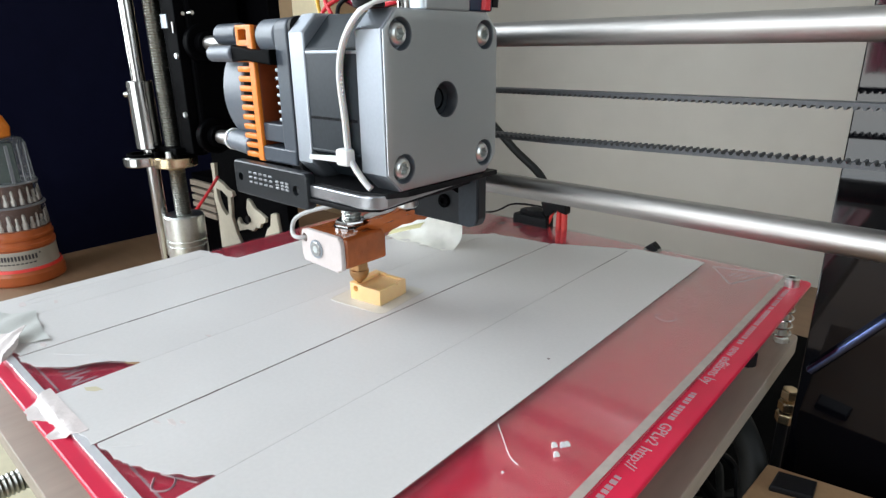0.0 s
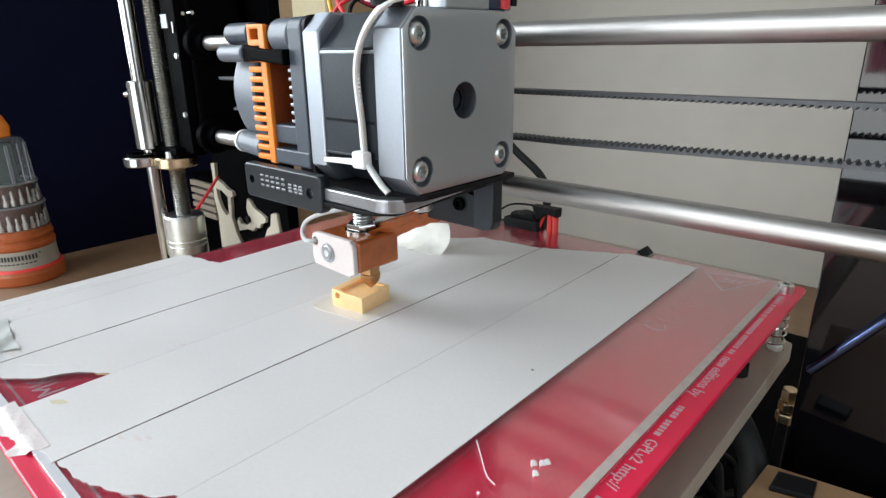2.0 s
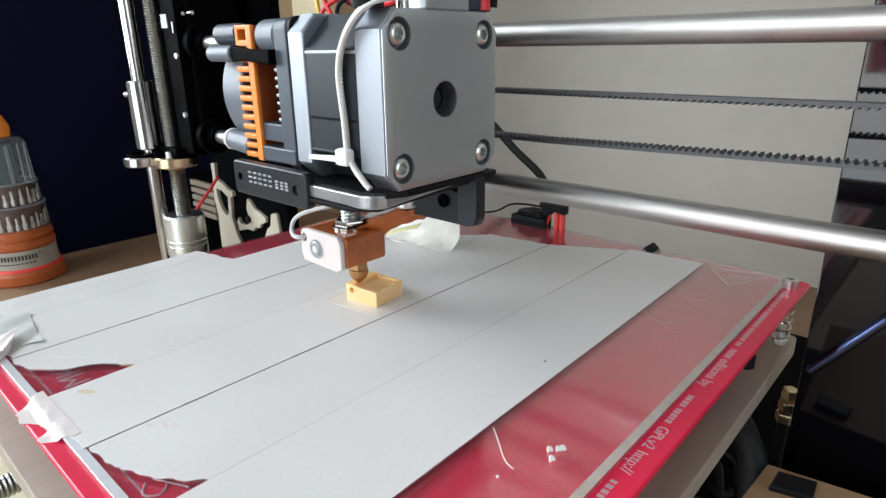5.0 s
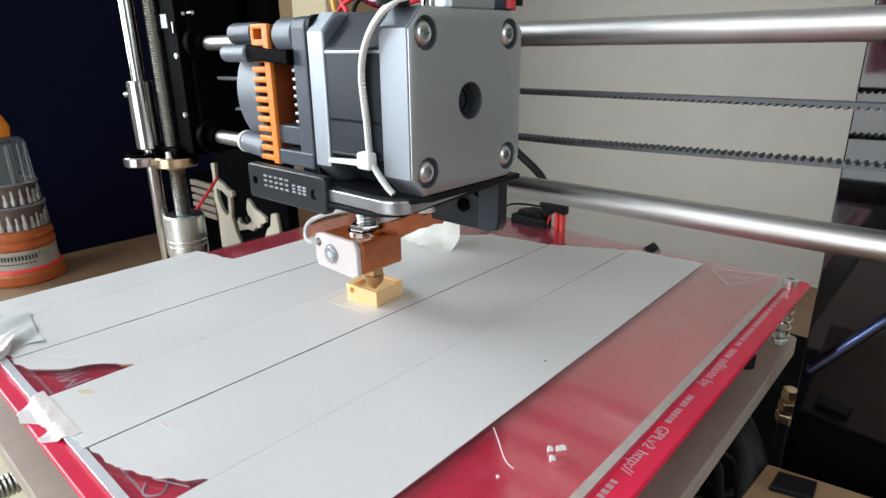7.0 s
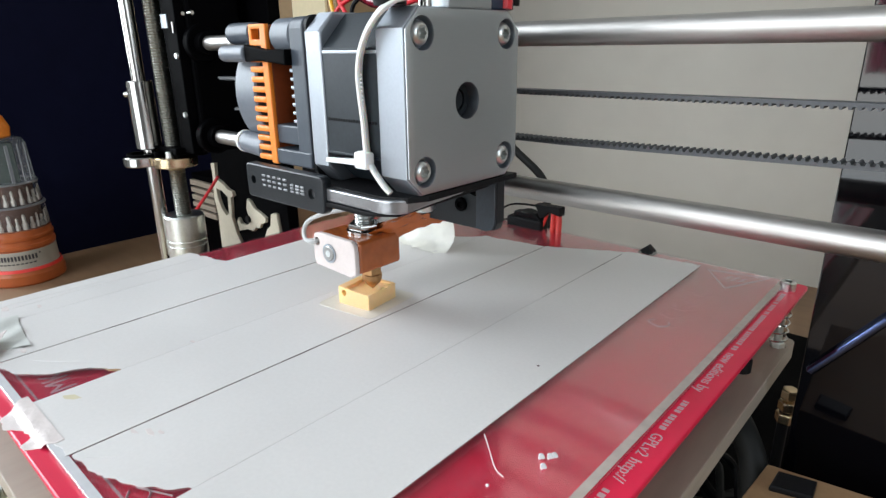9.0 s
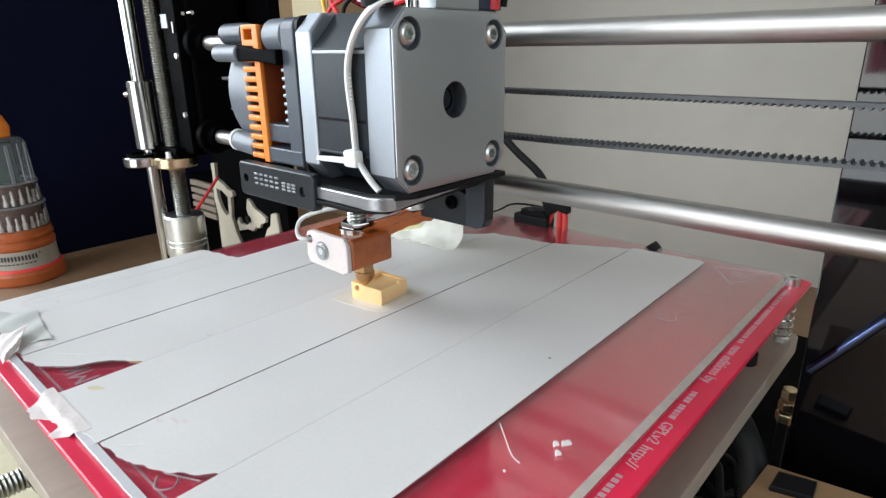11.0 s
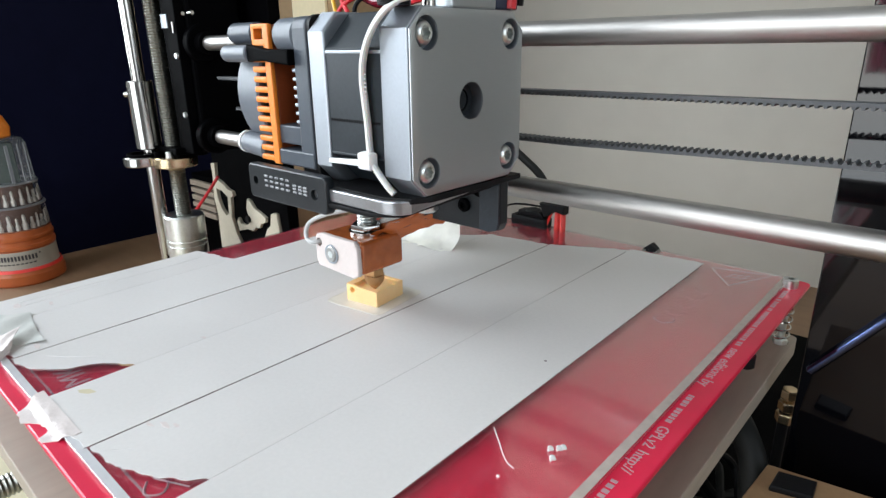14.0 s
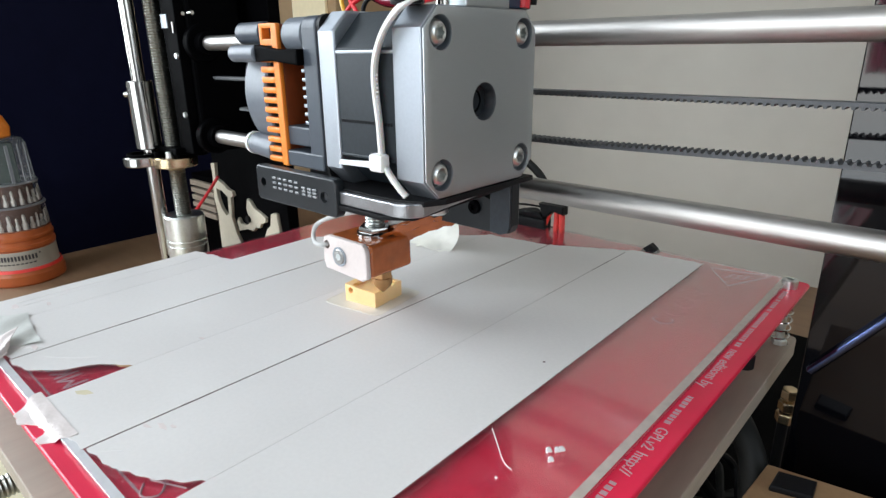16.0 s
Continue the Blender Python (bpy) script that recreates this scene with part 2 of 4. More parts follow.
def smooth_path(pts, n=8):
    pts = [Vector(p) for p in pts]
    q = [pts[0]] + pts + [pts[-1]]
    out = []
    for i in range(1, len(q) - 2):
        for k in range(n):
            t = k / n
            p0, p1, p2, p3 = q[i - 1:i + 3]
            out.append(0.5 * ((2 * p1) + (p2 - p0) * t + (2 * p0 - 5 * p1 + 4 * p2 - p3) * t * t + (3 * p1 - p0 - 3 * p2 + p3) * t ** 3))
    return out + [pts[-1]]


def prism(bm, outline, axis, lo, hi, bevel=0.0):
    """A plate with a 2D outline, thick from lo to hi along the axis; the outline is in the two other axes in order."""
    t = bmesh.new()

    def at(u, v, w):
        return {"x": (w, u, v), "y": (u, w, v), "z": (u, v, w)}[axis]
    a = [t.verts.new(at(u, v, lo)) for u, v in outline]
    b = [t.verts.new(at(u, v, hi)) for u, v in outline]
    t.faces.new(a), t.faces.new(b)
    for i in range(len(a)):
        j = (i + 1) % len(a)
        t.faces.new((a[i], a[j], b[j], b[i]))
    bmesh.ops.recalc_face_normals(t, faces=t.faces)
    if bevel:
        edges = [e for e in t.edges if (e.verts[0] in a) == (e.verts[1] in a)]
        bmesh.ops.bevel(t, geom=edges, offset=bevel, segments=2, profile=0.5, affect="EDGES")
    return take(bm, t)


def round_rect(u0, u1, v0, v1, r, seg=5):
    out = []
    for cu, cv, a0 in ((u1 - r, v1 - r, 0), (u0 + r, v1 - r, 90), (u0 + r, v0 + r, 180), (u1 - r, v0 + r, 270)):
        for k in range(seg + 1):
            a = radians(a0 + 90 * k / seg)
            out.append((cu + r * math.cos(a), cv + r * math.sin(a)))
    return out


def ngon(cx, cy, r, n, turn=0.0):
    return [(cx + r * math.cos(2 * math.pi * i / n + turn), cy + r * math.sin(2 * math.pi * i / n + turn)) for i in range(n)]


BASE = {}


def thing(name, at, label, category, group="", kind=""):
    ob = new(name)
    ob.empty_display_size = 0.01
    ob.location = Vector(at) * MM
    BASE[ob.name] = Vector(at)
    return tagged(ob, label, category, group, kind)


def finish(bm, origin):
    bmesh.ops.remove_doubles(bm, verts=bm.verts, dist=1e-4)
    bmesh.ops.recalc_face_normals(bm, faces=bm.faces)
    for f in bm.faces:
        f.smooth = True
    for e in bm.edges:
        if len(e.link_faces) != 2 or e.calc_face_angle(0) > radians(32):
            e.smooth = False
        else:
            a, b = sorted(f.calc_area() for f in e.link_faces)
            e.smooth = not (e.calc_face_angle(0) > radians(6) and b > 6 * a)
    for v in bm.verts:
        v.co = (v.co - origin) * MM


def part(name, bm, material, parent, label=""):
    """One mesh under a thing or a part; bm is in the place's millimetres at the start of the clip."""
    top = parent
    while top.parent:
        top = top.parent
    finish(bm, BASE[top.name])
    me = bpy.data.meshes.new(name)
    bm.to_mesh(me)
    bm.free()
    me.materials.append(material)
    ob = new(name, me)
    ob.parent = parent
    return tagged(ob, label)


def solid(name, bm, material, at, label, category, group="", kind=""):
    finish(bm, Vector(at))
    me = bpy.data.meshes.new(name)
    bm.to_mesh(me)
    bm.free()
    me.materials.append(material)
    ob = new(name, me)
    ob.location = Vector(at) * MM
    BASE[ob.name] = Vector(at)
    return tagged(ob, label, category, group, kind)


def B():
    return bmesh.new()


def cut(bm, tool):
    """bm less the tool."""
    made = []
    for b in (bm, tool):
        bmesh.ops.recalc_face_normals(b, faces=b.faces)
        me = bpy.data.meshes.new("tmp")
        b.to_mesh(me)
        b.free()
        made.append(new("tmp", me))
    mod = made[0].modifiers.new("cut", "BOOLEAN")
    mod.operation, mod.solver, mod.object = "DIFFERENCE", "EXACT", made[1]
    me = bpy.data.meshes.new_from_object(made[0].evaluated_get(bpy.context.evaluated_depsgraph_get()))
    out = B()
    out.from_mesh(me)
    bpy.data.meshes.remove(me)
    for o in made:
        bpy.data.objects.remove(o)
    return out


def sheet(bm, rows, thick=0.15):
    """A thin bent sheet through rows of points."""
    up = [[bm.verts.new(p) for p in r] for r in rows]
    lo = [[bm.verts.new((p[0], p[1], p[2] - thick)) for p in r] for r in rows]
    n, m = len(rows), len(rows[0])
    for i in range(n - 1):
        for j in range(m - 1):
            bm.faces.new((up[i][j], up[i][j + 1], up[i + 1][j + 1], up[i + 1][j]))
            bm.faces.new((lo[i][j], lo[i + 1][j], lo[i + 1][j + 1], lo[i][j + 1]))
    rim = [(i, 0) for i in range(n)] + [(n - 1, j) for j in range(1, m)] + [(i, m - 1) for i in range(n - 2, -1, -1)] + [(0, j) for j in range(m - 2, 0, -1)]
    for (a, b), (c, d) in zip(rim, rim[1:] + rim[:1]):
        bm.faces.new((up[a][b], lo[a][b], lo[c][d], up[c][d]))
    return bm


def socket_screw(bm, p, d, r, h, hexr):
    """A screw head with a hexagon socket; d points outwards."""
    p, d = Vector(p), Vector(d).normalized()
    lathe(bm, p, d, [(0, r), (h - 0.3, r), (h, r - 0.3), (h, hexr + 0.25)], 24, caps=False)
    a, b = frame_of(d)
    top = [bm.verts.new(p + d * h + (a * math.cos(i * math.pi / 3) + b * math.sin(i * math.pi / 3)) * hexr) for i in range(6)]
    low = [bm.verts.new(p + d * (h * 0.35) + (a * math.cos(i * math.pi / 3) + b * math.sin(i * math.pi / 3)) * hexr) for i in range(6)]
    for i in range(6):
        j = (i + 1) % 6
        bm.faces.new((top[i], top[j], low[j], low[i]))
    bm.faces.new(low)
    ring(bm, p + d * (h - 0.05), d, hexr + 0.3, hexr * 0.93, 0.05, 24)
    return bm


def star_screw(bm, p, d, r, h):
    """A domed screw head with a six-lobed recess; d points outwards."""
    p, d = Vector(p), Vector(d).normalized()
    a, b = frame_of(d)
    seg, loops = 36, []
    for up, rad, lobe in ((0, 1.0, 0), (0.45, 1.0, 0), (0.72, 0.93, 0), (0.92, 0.76, 0), (1.0, 0.60, 0), (0.98, 0.44, 0.16), (0.4, 0.40, 0.16), (0.4, 0.16, 0), (0.62, 0.12, 0)):
        ring_r = [r * rad * (1 + lobe * math.cos(6 * 2 * math.pi * i / seg)) for i in range(seg)]
        loops.append([bm.verts.new(p + d * (h * up) + (a * math.cos(2 * math.pi * i / seg) + b * math.sin(2 * math.pi * i / seg)) * ring_r[i]) for i in range(seg)])
    for r0, r1 in zip(loops, loops[1:]):
        for i in range(seg):
            j = (i + 1) % seg
            bm.faces.new((r0[i], r0[j], r1[j], r1[i]))
    bm.faces.new(loops[-1])
    return bm


def threaded(bm, p, d, length, r, pitch, depth, seg=20):
    prof, h = [], 0.0
    while h < length:
        prof += [(h, r - depth), (h + pitch * 0.5, r)]
        h += pitch
    return lathe(bm, p, d, prof, seg)


def text_mesh(words, size, r, u, at, material, parent, name="lettering", thick=0.05):
    """Raised words; r: reading direction, u: up of the letters, at: start of the base line, all in millimetres."""
    cu = bpy.data.curves.new("words", "FONT")
    cu.body, cu.size, cu.extrude = words, size, thick
    tmp = bpy.data.objects.new("words", cu)
    scene.collection.objects.link(tmp)
    me = bpy.data.meshes.new_from_object(tmp.evaluated_get(bpy.context.evaluated_depsgraph_get()))
    bpy.data.objects.remove(tmp)
    bm = B()
    bm.from_mesh(me)
    bpy.data.meshes.remove(me)
    r, u, at = Vector(r), Vector(u), Vector(at)
    n = r.cross(u)
    for v in bm.verts:
        v.co = at + r * v.co.x + u * v.co.y + n * v.co.z
    return part(name, bm, material, parent)


# ---- structure ----
def structure():
    def wall(name, b, material, label, category="wall"):
        return solid(name, box(B(), *b), material, (0, 0, 0), label, category, kind="structure")
    wall("wall_back", (-1700, 1700, 497, 597, -750, 1700), M_CREAM, "cream painted wall behind the printer", "wall")
    wall("wall_side", (-646, -606, 70, 497, 0, 1100), M_NAVY, "dark navy blue panel beside the desk", "wall")
    # floor, ceiling and the walls below are unseen, added to enclose the light
    wall("floor", (-1700, 1700, -1500, 497, -850, -750), M_DESK, "plain unseen dark wooden floor added below the desk", "floor")
    wall("ceiling", (-1700, 1700, -1500, 497, 1700, 1800), M_PLAIN, "plain unseen ceiling added above the desk", "ceiling")
    bm = B()
    for b in ((-1800, -1700, -20, 597, -750, 1700), (-1800, -1700, -1350, -1220, -750, 1700), (-1800, -1700, -1220, -20, -750, 150), (-1800, -1700, -1220, -20, 1650, 1700)):
        box(bm, *b)
    solid("wall_left", bm, M_PLAIN, (0, 0, 0), "plain unseen room wall, added with an opening for a lamp", "wall", kind="structure")
    bm = B()
    for b in ((1700, 1800, -1500, -900, -750, 1700), (1700, 1800, 200, 597, -750, 1700), (1700, 1800, -900, 200, -750, 0), (1700, 1800, -900, 200, 1200, 1700)):
        box(bm, *b)
    solid("wall_right", bm, M_PLAIN, (0, 0, 0), "plain unseen room wall, added with an opening for a lamp", "wall", kind="structure")
    bm = B()
    for b in ((300, 1700, -1350, -1250, -750, 1700), (-1700, -740, -1350, -1250, -750, 1700), (-740, 300, -1350, -1250, -750, -140), (-740, 300, -1350, -1250, 1500, 1700)):
        box(bm, *b)
    solid("wall_front", bm, M_PLAIN, (0, 0, 0), "plain unseen room wall, added with an opening for a lamp", "wall", kind="structure")
    # unseen pink cloth, added to give the black plate its pink reflection
    rows = []
    for i in range(33):
        u = i / 32
        rows.append([(-226 + 44 * u, -1190 + 7 * math.sin(u * 22), z) for z in (112, 500, 900, 1300, 1500)])
    c = thing("window_curtain", (-204, -1250, 1500), "unseen gathered pink cloth added for the plate's reflection", "curtain")
    part("cloth", sheet(B(), rows, 1.0), M_PINK_REFLECT, c)
    part("rail", box(B(), -500, 100, -1250, -1180, 1500, 1512, 2), M_STEEL, c, "steel rail added to hold the unseen cloth")
    solid("desk", box(B(), -644, 900, -250, 503, -30, -0.1), M_DESK, (0, 0, 0), "brown wooden desk top under the printer", "desk")


structure()


# ---- printer frame ----
def printer_frame():
    f = thing("printer_frame", (-31, 215, 0), "glossy black acrylic upright frame of the printer", "printer frame")
    part("side_plate", box(B(), -30.5, 26, 211, 219, 0, 420, 0.4), M_BLACKGLOSS, f, "glossy black acrylic plate")
    part("side_plate", box(B(), -418, -326, 211, 219, 0, 420, 0.4), M_DEEP, f, "black plate with ivory cut-outs")
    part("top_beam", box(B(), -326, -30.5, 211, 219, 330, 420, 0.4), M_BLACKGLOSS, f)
    # bright slanted line as a rod, the window's blue reflection in its colour
    part("brace", cyl(B(), (-28, 209.2, 72), (25, 209.2, 146.8), 1.5, seg=24, bevel=0.5), M_BLUEROD, f, "slanted glossy brace rod, bluish reflection put into its colour")
    # black sheet added on the desk to give the darkness under the bed
    part("base_panel", box(B(), -78, -24, 40, 395, 0.0, 3, 0.3), M_DEEP, f, "added black sheet for the darkness under the bed")
    # ivory backdrop of the left plate's cut-outs, built as added pieces in front
    stem = [(-416, 97), (-410.3, 97.6), (-411.5, 86.5), (-402, 83.6), (-396, 80.6), (-390, 79.8), (-389, 76.5), (-393, 74.8), (-393.6, 66), (-395, 60), (-391, 49), (-384, 40), (-374, 33), (-415.6, 33), (-415, 50), (-414.4, 57), (-417.6, 73), (-415.6, 86)]
    hole = [(-412.2, 79), (-404, 78.2), (-397, 74.6), (-398.4, 62), (-402.5, 60), (-408, 65), (-411.5, 72)]
    part("inlay", cut(prism(B(), stem, "y", 208.6, 211.2, 0.3), prism(B(), hole, "y", 207, 213)), M_IVORY, f, "added ivory piece for backdrop seen through a branching cut-out")
    for p in ([(-371, 77.4), (-368, 76.4), (-363, 71.6), (-356.5, 69.8), (-350, 67.4), (-350.6, 64), (-356, 62), (-358.6, 58.6), (-363, 58.2), (-367, 54.6), (-374, 55), (-386, 51.6), (-388, 58), (-386, 61.4), (-382.6, 57.6), (-376, 57.4), (-371.6, 60), (-371.4, 64.6), (-373.4, 70)],
              [(-343, 71), (-340, 72.4), (-336, 72.2), (-334.6, 62), (-333, 54), (-354, 52), (-349, 60), (-344.6, 63)]):
        part("inlay", prism(B(), p, "y", 208.6, 211.2, 0.4), M_IVORY, f, "added ivory piece for backdrop seen through a curved cut-out")
    part("bolt", cyl(B(), (-371, 207, 63), (-371, 211.2, 63), 2.4), M_BLACK, f)
    return f


printer_frame()


def x_rods():
    for z in (178.5, 126.2):
        solid("guide_rod", cyl(B(), (-345, 178, z), (70, 178, z), 4.0, seg=48, bevel=0.4), M_STEEL, (-345, 178, z), "polished steel guide rod the extruder slides on", "guide rod", "horizontal guide rods")


x_rods()


def belt():
    b = thing("timing_belt", (0, 0, 0), "grey black toothed rubber timing belt", "timing belt")
    out = []
    for name, z, side in (("upper_strand", 160.0, -1), ("lower_strand", 143.3, 1)):
        bm = box(B(), -325, 90, 178, 184, z - 0.5, z + 0.5)
        x = -324.0
        verts, faces = [], []
        while x < 88:
            z0 = z + side * 0.46
            prof = [(x, z0), (x + 1.15, z0), (x + 0.85, z0 + side * 0.8), (x + 0.3, z0 + side * 0.8)]
            k = len(verts)
            verts += [(u, y, w) for y in (178, 184) for u, w in prof]
            faces += [(k, k + 1, k + 2, k + 3), (k + 4, k + 5, k + 6, k + 7)] + [(k + i, k + (i + 1) % 4, k + 4 + (i + 1) % 4, k + 4 + i) for i in range(4)]
            x += 2.0
        me = bpy.data.meshes.new("tmp")
        me.from_pydata(verts, [], faces)
        bm.from_mesh(me)
        bpy.data.meshes.remove(me)
        if side > 0:
            # the lower strand climbs from the carriage to its pulley
            bmesh.ops.bisect_plane(bm, geom=bm.verts[:] + bm.edges[:] + bm.faces[:], plane_co=(-112, 0, 0), plane_no=(1, 0, 0))
            for v in bm.verts:
                v.co.z += max(0.0, v.co.x + 112) * 0.02
        out.append(part(name, bm, M_BELT, b))
    return out


STRANDS = belt()


# ---- bed ----
def ragged(rnd, x0, x1, a, b, n, amp):
    """Points of a torn edge from (x0, a) to (x1, b)."""
    out, w = [], 0.0
    for i in range(n + 1):
        t = i / n
        w = 0.72 * w + rnd.uniform(-amp, amp)
        out.append((x0 + (x1 - x0) * t, a + (b - a) * t + (w if 0 < i < n else 0)))
    return out


def heated_bed():
    b = thing("heated_bed", (-150, 140, 55), "red heated print bed with taped glass on a plywood carrier", "print bed")
    part("carrier_plate", prism(B(), round_rect(-262, -40, 25, 257, 3), "z", 56, 63, 0.4), M_WOOD, b, "greyish brown plywood carrier plate")
    board = part("heater_board", prism(B(), round_rect(-256, -38.9, 26.6, 256, 2.5), "z", 85.0, 86.6, 0.5), M_PCB, b, "red heater circuit board")
    g = part("glass_plate", prism(B(), round_rect(-254, -45.6, 30.5, 254.6, 1), "z", 86.7, 87.9, 0.3), M_GLASS, b, "clear glass plate")
    g.visible_shadow = False
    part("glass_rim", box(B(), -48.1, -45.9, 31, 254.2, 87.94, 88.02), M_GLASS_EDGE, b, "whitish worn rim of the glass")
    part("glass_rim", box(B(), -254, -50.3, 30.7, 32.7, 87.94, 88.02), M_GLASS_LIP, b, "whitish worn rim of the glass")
    # white print on the board
    part("board_line", box(B(), -250, -52, 35.4, 36.0, 86.6, 86.66), M_SILK, board)
    text_mesh("MK2", 9.5, (-1, 0, 0), (0, -1, 0), (-174.4, 45.6, 86.65), M_SILK, board)
    part("swirl", sweep(B(), smooth_path([(-119.5, 37.5, 86.65), (-116, 35.5, 86.65), (-113.5, 38, 86.65), (-116, 40.5, 86.65), (-119.5, 39, 86.65), (-111, 43, 86.65)], 5), 0.28, 4), M_SILK, board)
    for words, y in (("new editions by", 181.5), ("GPLv2", 129.3), ("http://", 117.2)):
        text_mesh(words, 4.3 if y > 150 else 3.9, (0, -1, 0), (1, 0, 0), (-45.0, y, 86.65), M_SILK, board)
    rnd = random.Random(5)
    for y, low in ((241.0, 185.0), (147.4, 131.0), (104.0, 34.0)):
        while y > low:
            n = rnd.uniform(0.7, 1.5)
            part("print_bar", box(B(), -44.9, -43.4, y - n, y, 86.6, 86.66), M_SILK, board, "illegible white lettering")
            y -= n + rnd.choice((0.5, 0.6, 0.7, 1.6))
    # warning triangle with heat waves
    tri = [(-74, 249), (-52.5, 254.3), (-62.3, 233)]
    for p, q in zip(tri, tri[1:] + tri[:1]):
        part("warning_triangle", sweep(B(), [(p[0], p[1], 86.65), (q[0], q[1], 86.65)], 0.35, 4), M_SILK, board)
    for k in range(3):
        part("heat_wave", sweep(B(), smooth_path([(-66 + 2.6 * k, 242 + 0.6 * k, 86.65), (-64.6 + 2.6 * k, 243.7 + 0.6 * k, 86.65), (-65.4 + 2.6 * k, 245.4 + 0.6 * k, 86.65), (-64 + 2.6 * k, 247 + 0.6 * k, 86.65)], 4), 0.3, 4), M_SILK, board)
    # faint swirl lettering
    for k in range(5):
        y0 = 187 + 8.5 * k
        part("swirl", sweep(B(), smooth_path([(-71 + k * 0.4, y0 + 3, 86.65), (-72 + k * 0.4, y0, 86.65), (-68 + k * 0.3, y0 - 2, 86.65), (-65.5 + k * 0.3, y0 + 1, 86.65), (-67 + k * 0.3, y0 + 4, 86.65)], 5), 0.24 if k == 0 else 0.16, 4), M_SILK if k == 0 else M_SILK_FAINT, board)
    # tape strips: x from, x to, front y at both sides, back y at both sides
    strips = [(-108.1, -77.0, (32, 33.5), (245, 248)), (-139.4, -108.2, (33.4, 47.5), (229, 244)), (-171, -140.02, (31.5, 32), (224, 228)),
              (-202.4, -171.1, (35, 57), (196, 222)), (-234, -203.1, (33.4, 33.6), (166, 190)), (-257, -234.1, (34, 33), (119, 123))]
    for x0, x1, (f0, f1), (k0, k1) in strips:
        rnd = random.Random(int(-x0))
        front = ragged(rnd, x0, x1 + (2.6 if x1 > -80 else 0), f0, f1, 30, 0.55)
        if f1 - f0 > 12 and x0 > -150:
            front = [(x, 33.2 + max(0, (x + 131) / 23) ** 1.35 * 13 + (y - f0 - (f1 - f0) * (x - x0) / (x1 - x0))) for x, y in front]
        elif f1 - f0 > 12:
            knots = [(-203, 33.4), (-199, 33.2), (-192.6, 35.0), (-186.8, 39.0), (-183.7, 42.4), (-182.0, 46.6), (-179.4, 51.0), (-171, 56.4)]
            for k, (x, y) in enumerate(front):
                (xa, ya), (xb, yb) = next((p, q) for p, q in zip(knots, knots[1:]) if x <= q[0] or q is knots[-1])
                front[k] = (x, ya + (yb - ya) * (x - xa) / (xb - xa) + (y - f0 - (f1 - f0) * (x - x0) / (x1 - x0)) * 0.7)
        pts = front + list(reversed(ragged(rnd, x0, x1, k0, k1, 30, 0.6)))
        part("tape_strip", prism(B(), pts, "z", 88.03, 88.2), M_TAPE, b, "white masking tape strip with torn ends")
    part("tape_gap", box(B(), -139.88, -139.54, 33.6, 228, 88.03, 88.08), M_SEAM, b, "dark dirty gap between tape strips")
    for y0, y1, w in ((212, 241, 0.13), (196, 212, 0.07), (178, 196, 0.03)):
        part("tape_gap", box(B(), -108.19 - w, -108.15 + w, y0, y1, 88.21, 88.24), M_SEAM, b, "dark dirt along the tape joint")
    for x, y, n in ((-108.2, 224, 1.6), (-139.7, 96, 7), (-139.7, 158, 5), (-139.7, 60, 4), (-202.7, 70, 5)):
        part("dirt_spot", sweep(B(), smooth_path([(x - 0.1, y - n, 88.2), (x + 0.15, y, 88.24), (x - 0.1, y + n, 88.2)], 4), 0.24, 6, 0.4), M_SEAM, b, "dark dirt caught in the joint")
    for y0, y1, w in ((62, 82, 0.2), (82, 165, 0.08)):
        part("tape_gap", box(B(), -202.75 - w, -202.75 + w, y0, y1, 88.03, 88.08), M_SEAM, b, "faint gap between tape strips")
    part("tape_gap", box(B(), -203.05, -202.45, 37, 62, 88.03, 88.08), M_SEAM, b, "dark dirty gap between tape strips")
    # flap of tape folded over the front edge
    knots = [(0, 32), (0.12, 27), (0.3, 25.6), (0.42, 27.5), (0.55, 29.6), (0.66, 29.2), (0.74, 26.8), (0.82, 26.9), (0.9, 29.5), (1, 32.5)]
    rows = []
    for i in range(33):
        t = i / 32
        k = max(q for q in range(len(knots) - 1) if knots[q][0] <= t or q == 0)
        (t0, r0), (t1, r1) = knots[k], knots[k + 1]
        reach = r0 + (r1 - r0) * (t - t0) / (t1 - t0) + 0.35 * math.sin(31 * t) + 0.2 * math.sin(67 * t)
        col = []
        for q in range(9):
            y = 34 - (34 - reach) * q / 8
            z = 88.35 if y > 30.6 else max(86.75, 88.35 - (30.6 - y) * 1.3)
            col.append((-175 + 28 * t, y, z + 0.05 * math.sin(17 * t + y)))
        rows.append(col)
    part("tape_flap", sheet(B(), rows, 0.2), M_TAPE_TORN, b, "torn pinkish white tape flap over the bed edge")
    # loose film and a turned up tape flap at the front corner
    def patch(a, c, d, f, n, m, lift):
        a, c, d, f = Vector(a), Vector(c), Vector(d), Vector(f)
        grid = []
        for i in range(n + 1):
            u = i / n
            row = []
            for j in range(m + 1):
                v = j / m
                q = a.lerp(c, v).lerp(f.lerp(d, v), u)
                row.append((q.x + 0.5 * math.sin(9 * u + 3 * v), q.y + 0.4 * math.sin(7 * v - 5 * u), q.z + lift * math.sin(math.pi * u) * math.sin(2.4 * v) + 0.35 * math.sin(13 * u + 8 * v)))
            grid.append(row)
        return grid
    part("loose_film", sheet(B(), patch((-248, 34, 88.75), (-236, 47, 88.65), (-207, 43, 88.6), (-214, 33, 88.7), 20, 10, 0.15), 0.12), M_FILM, b, "loose greyish translucent film")
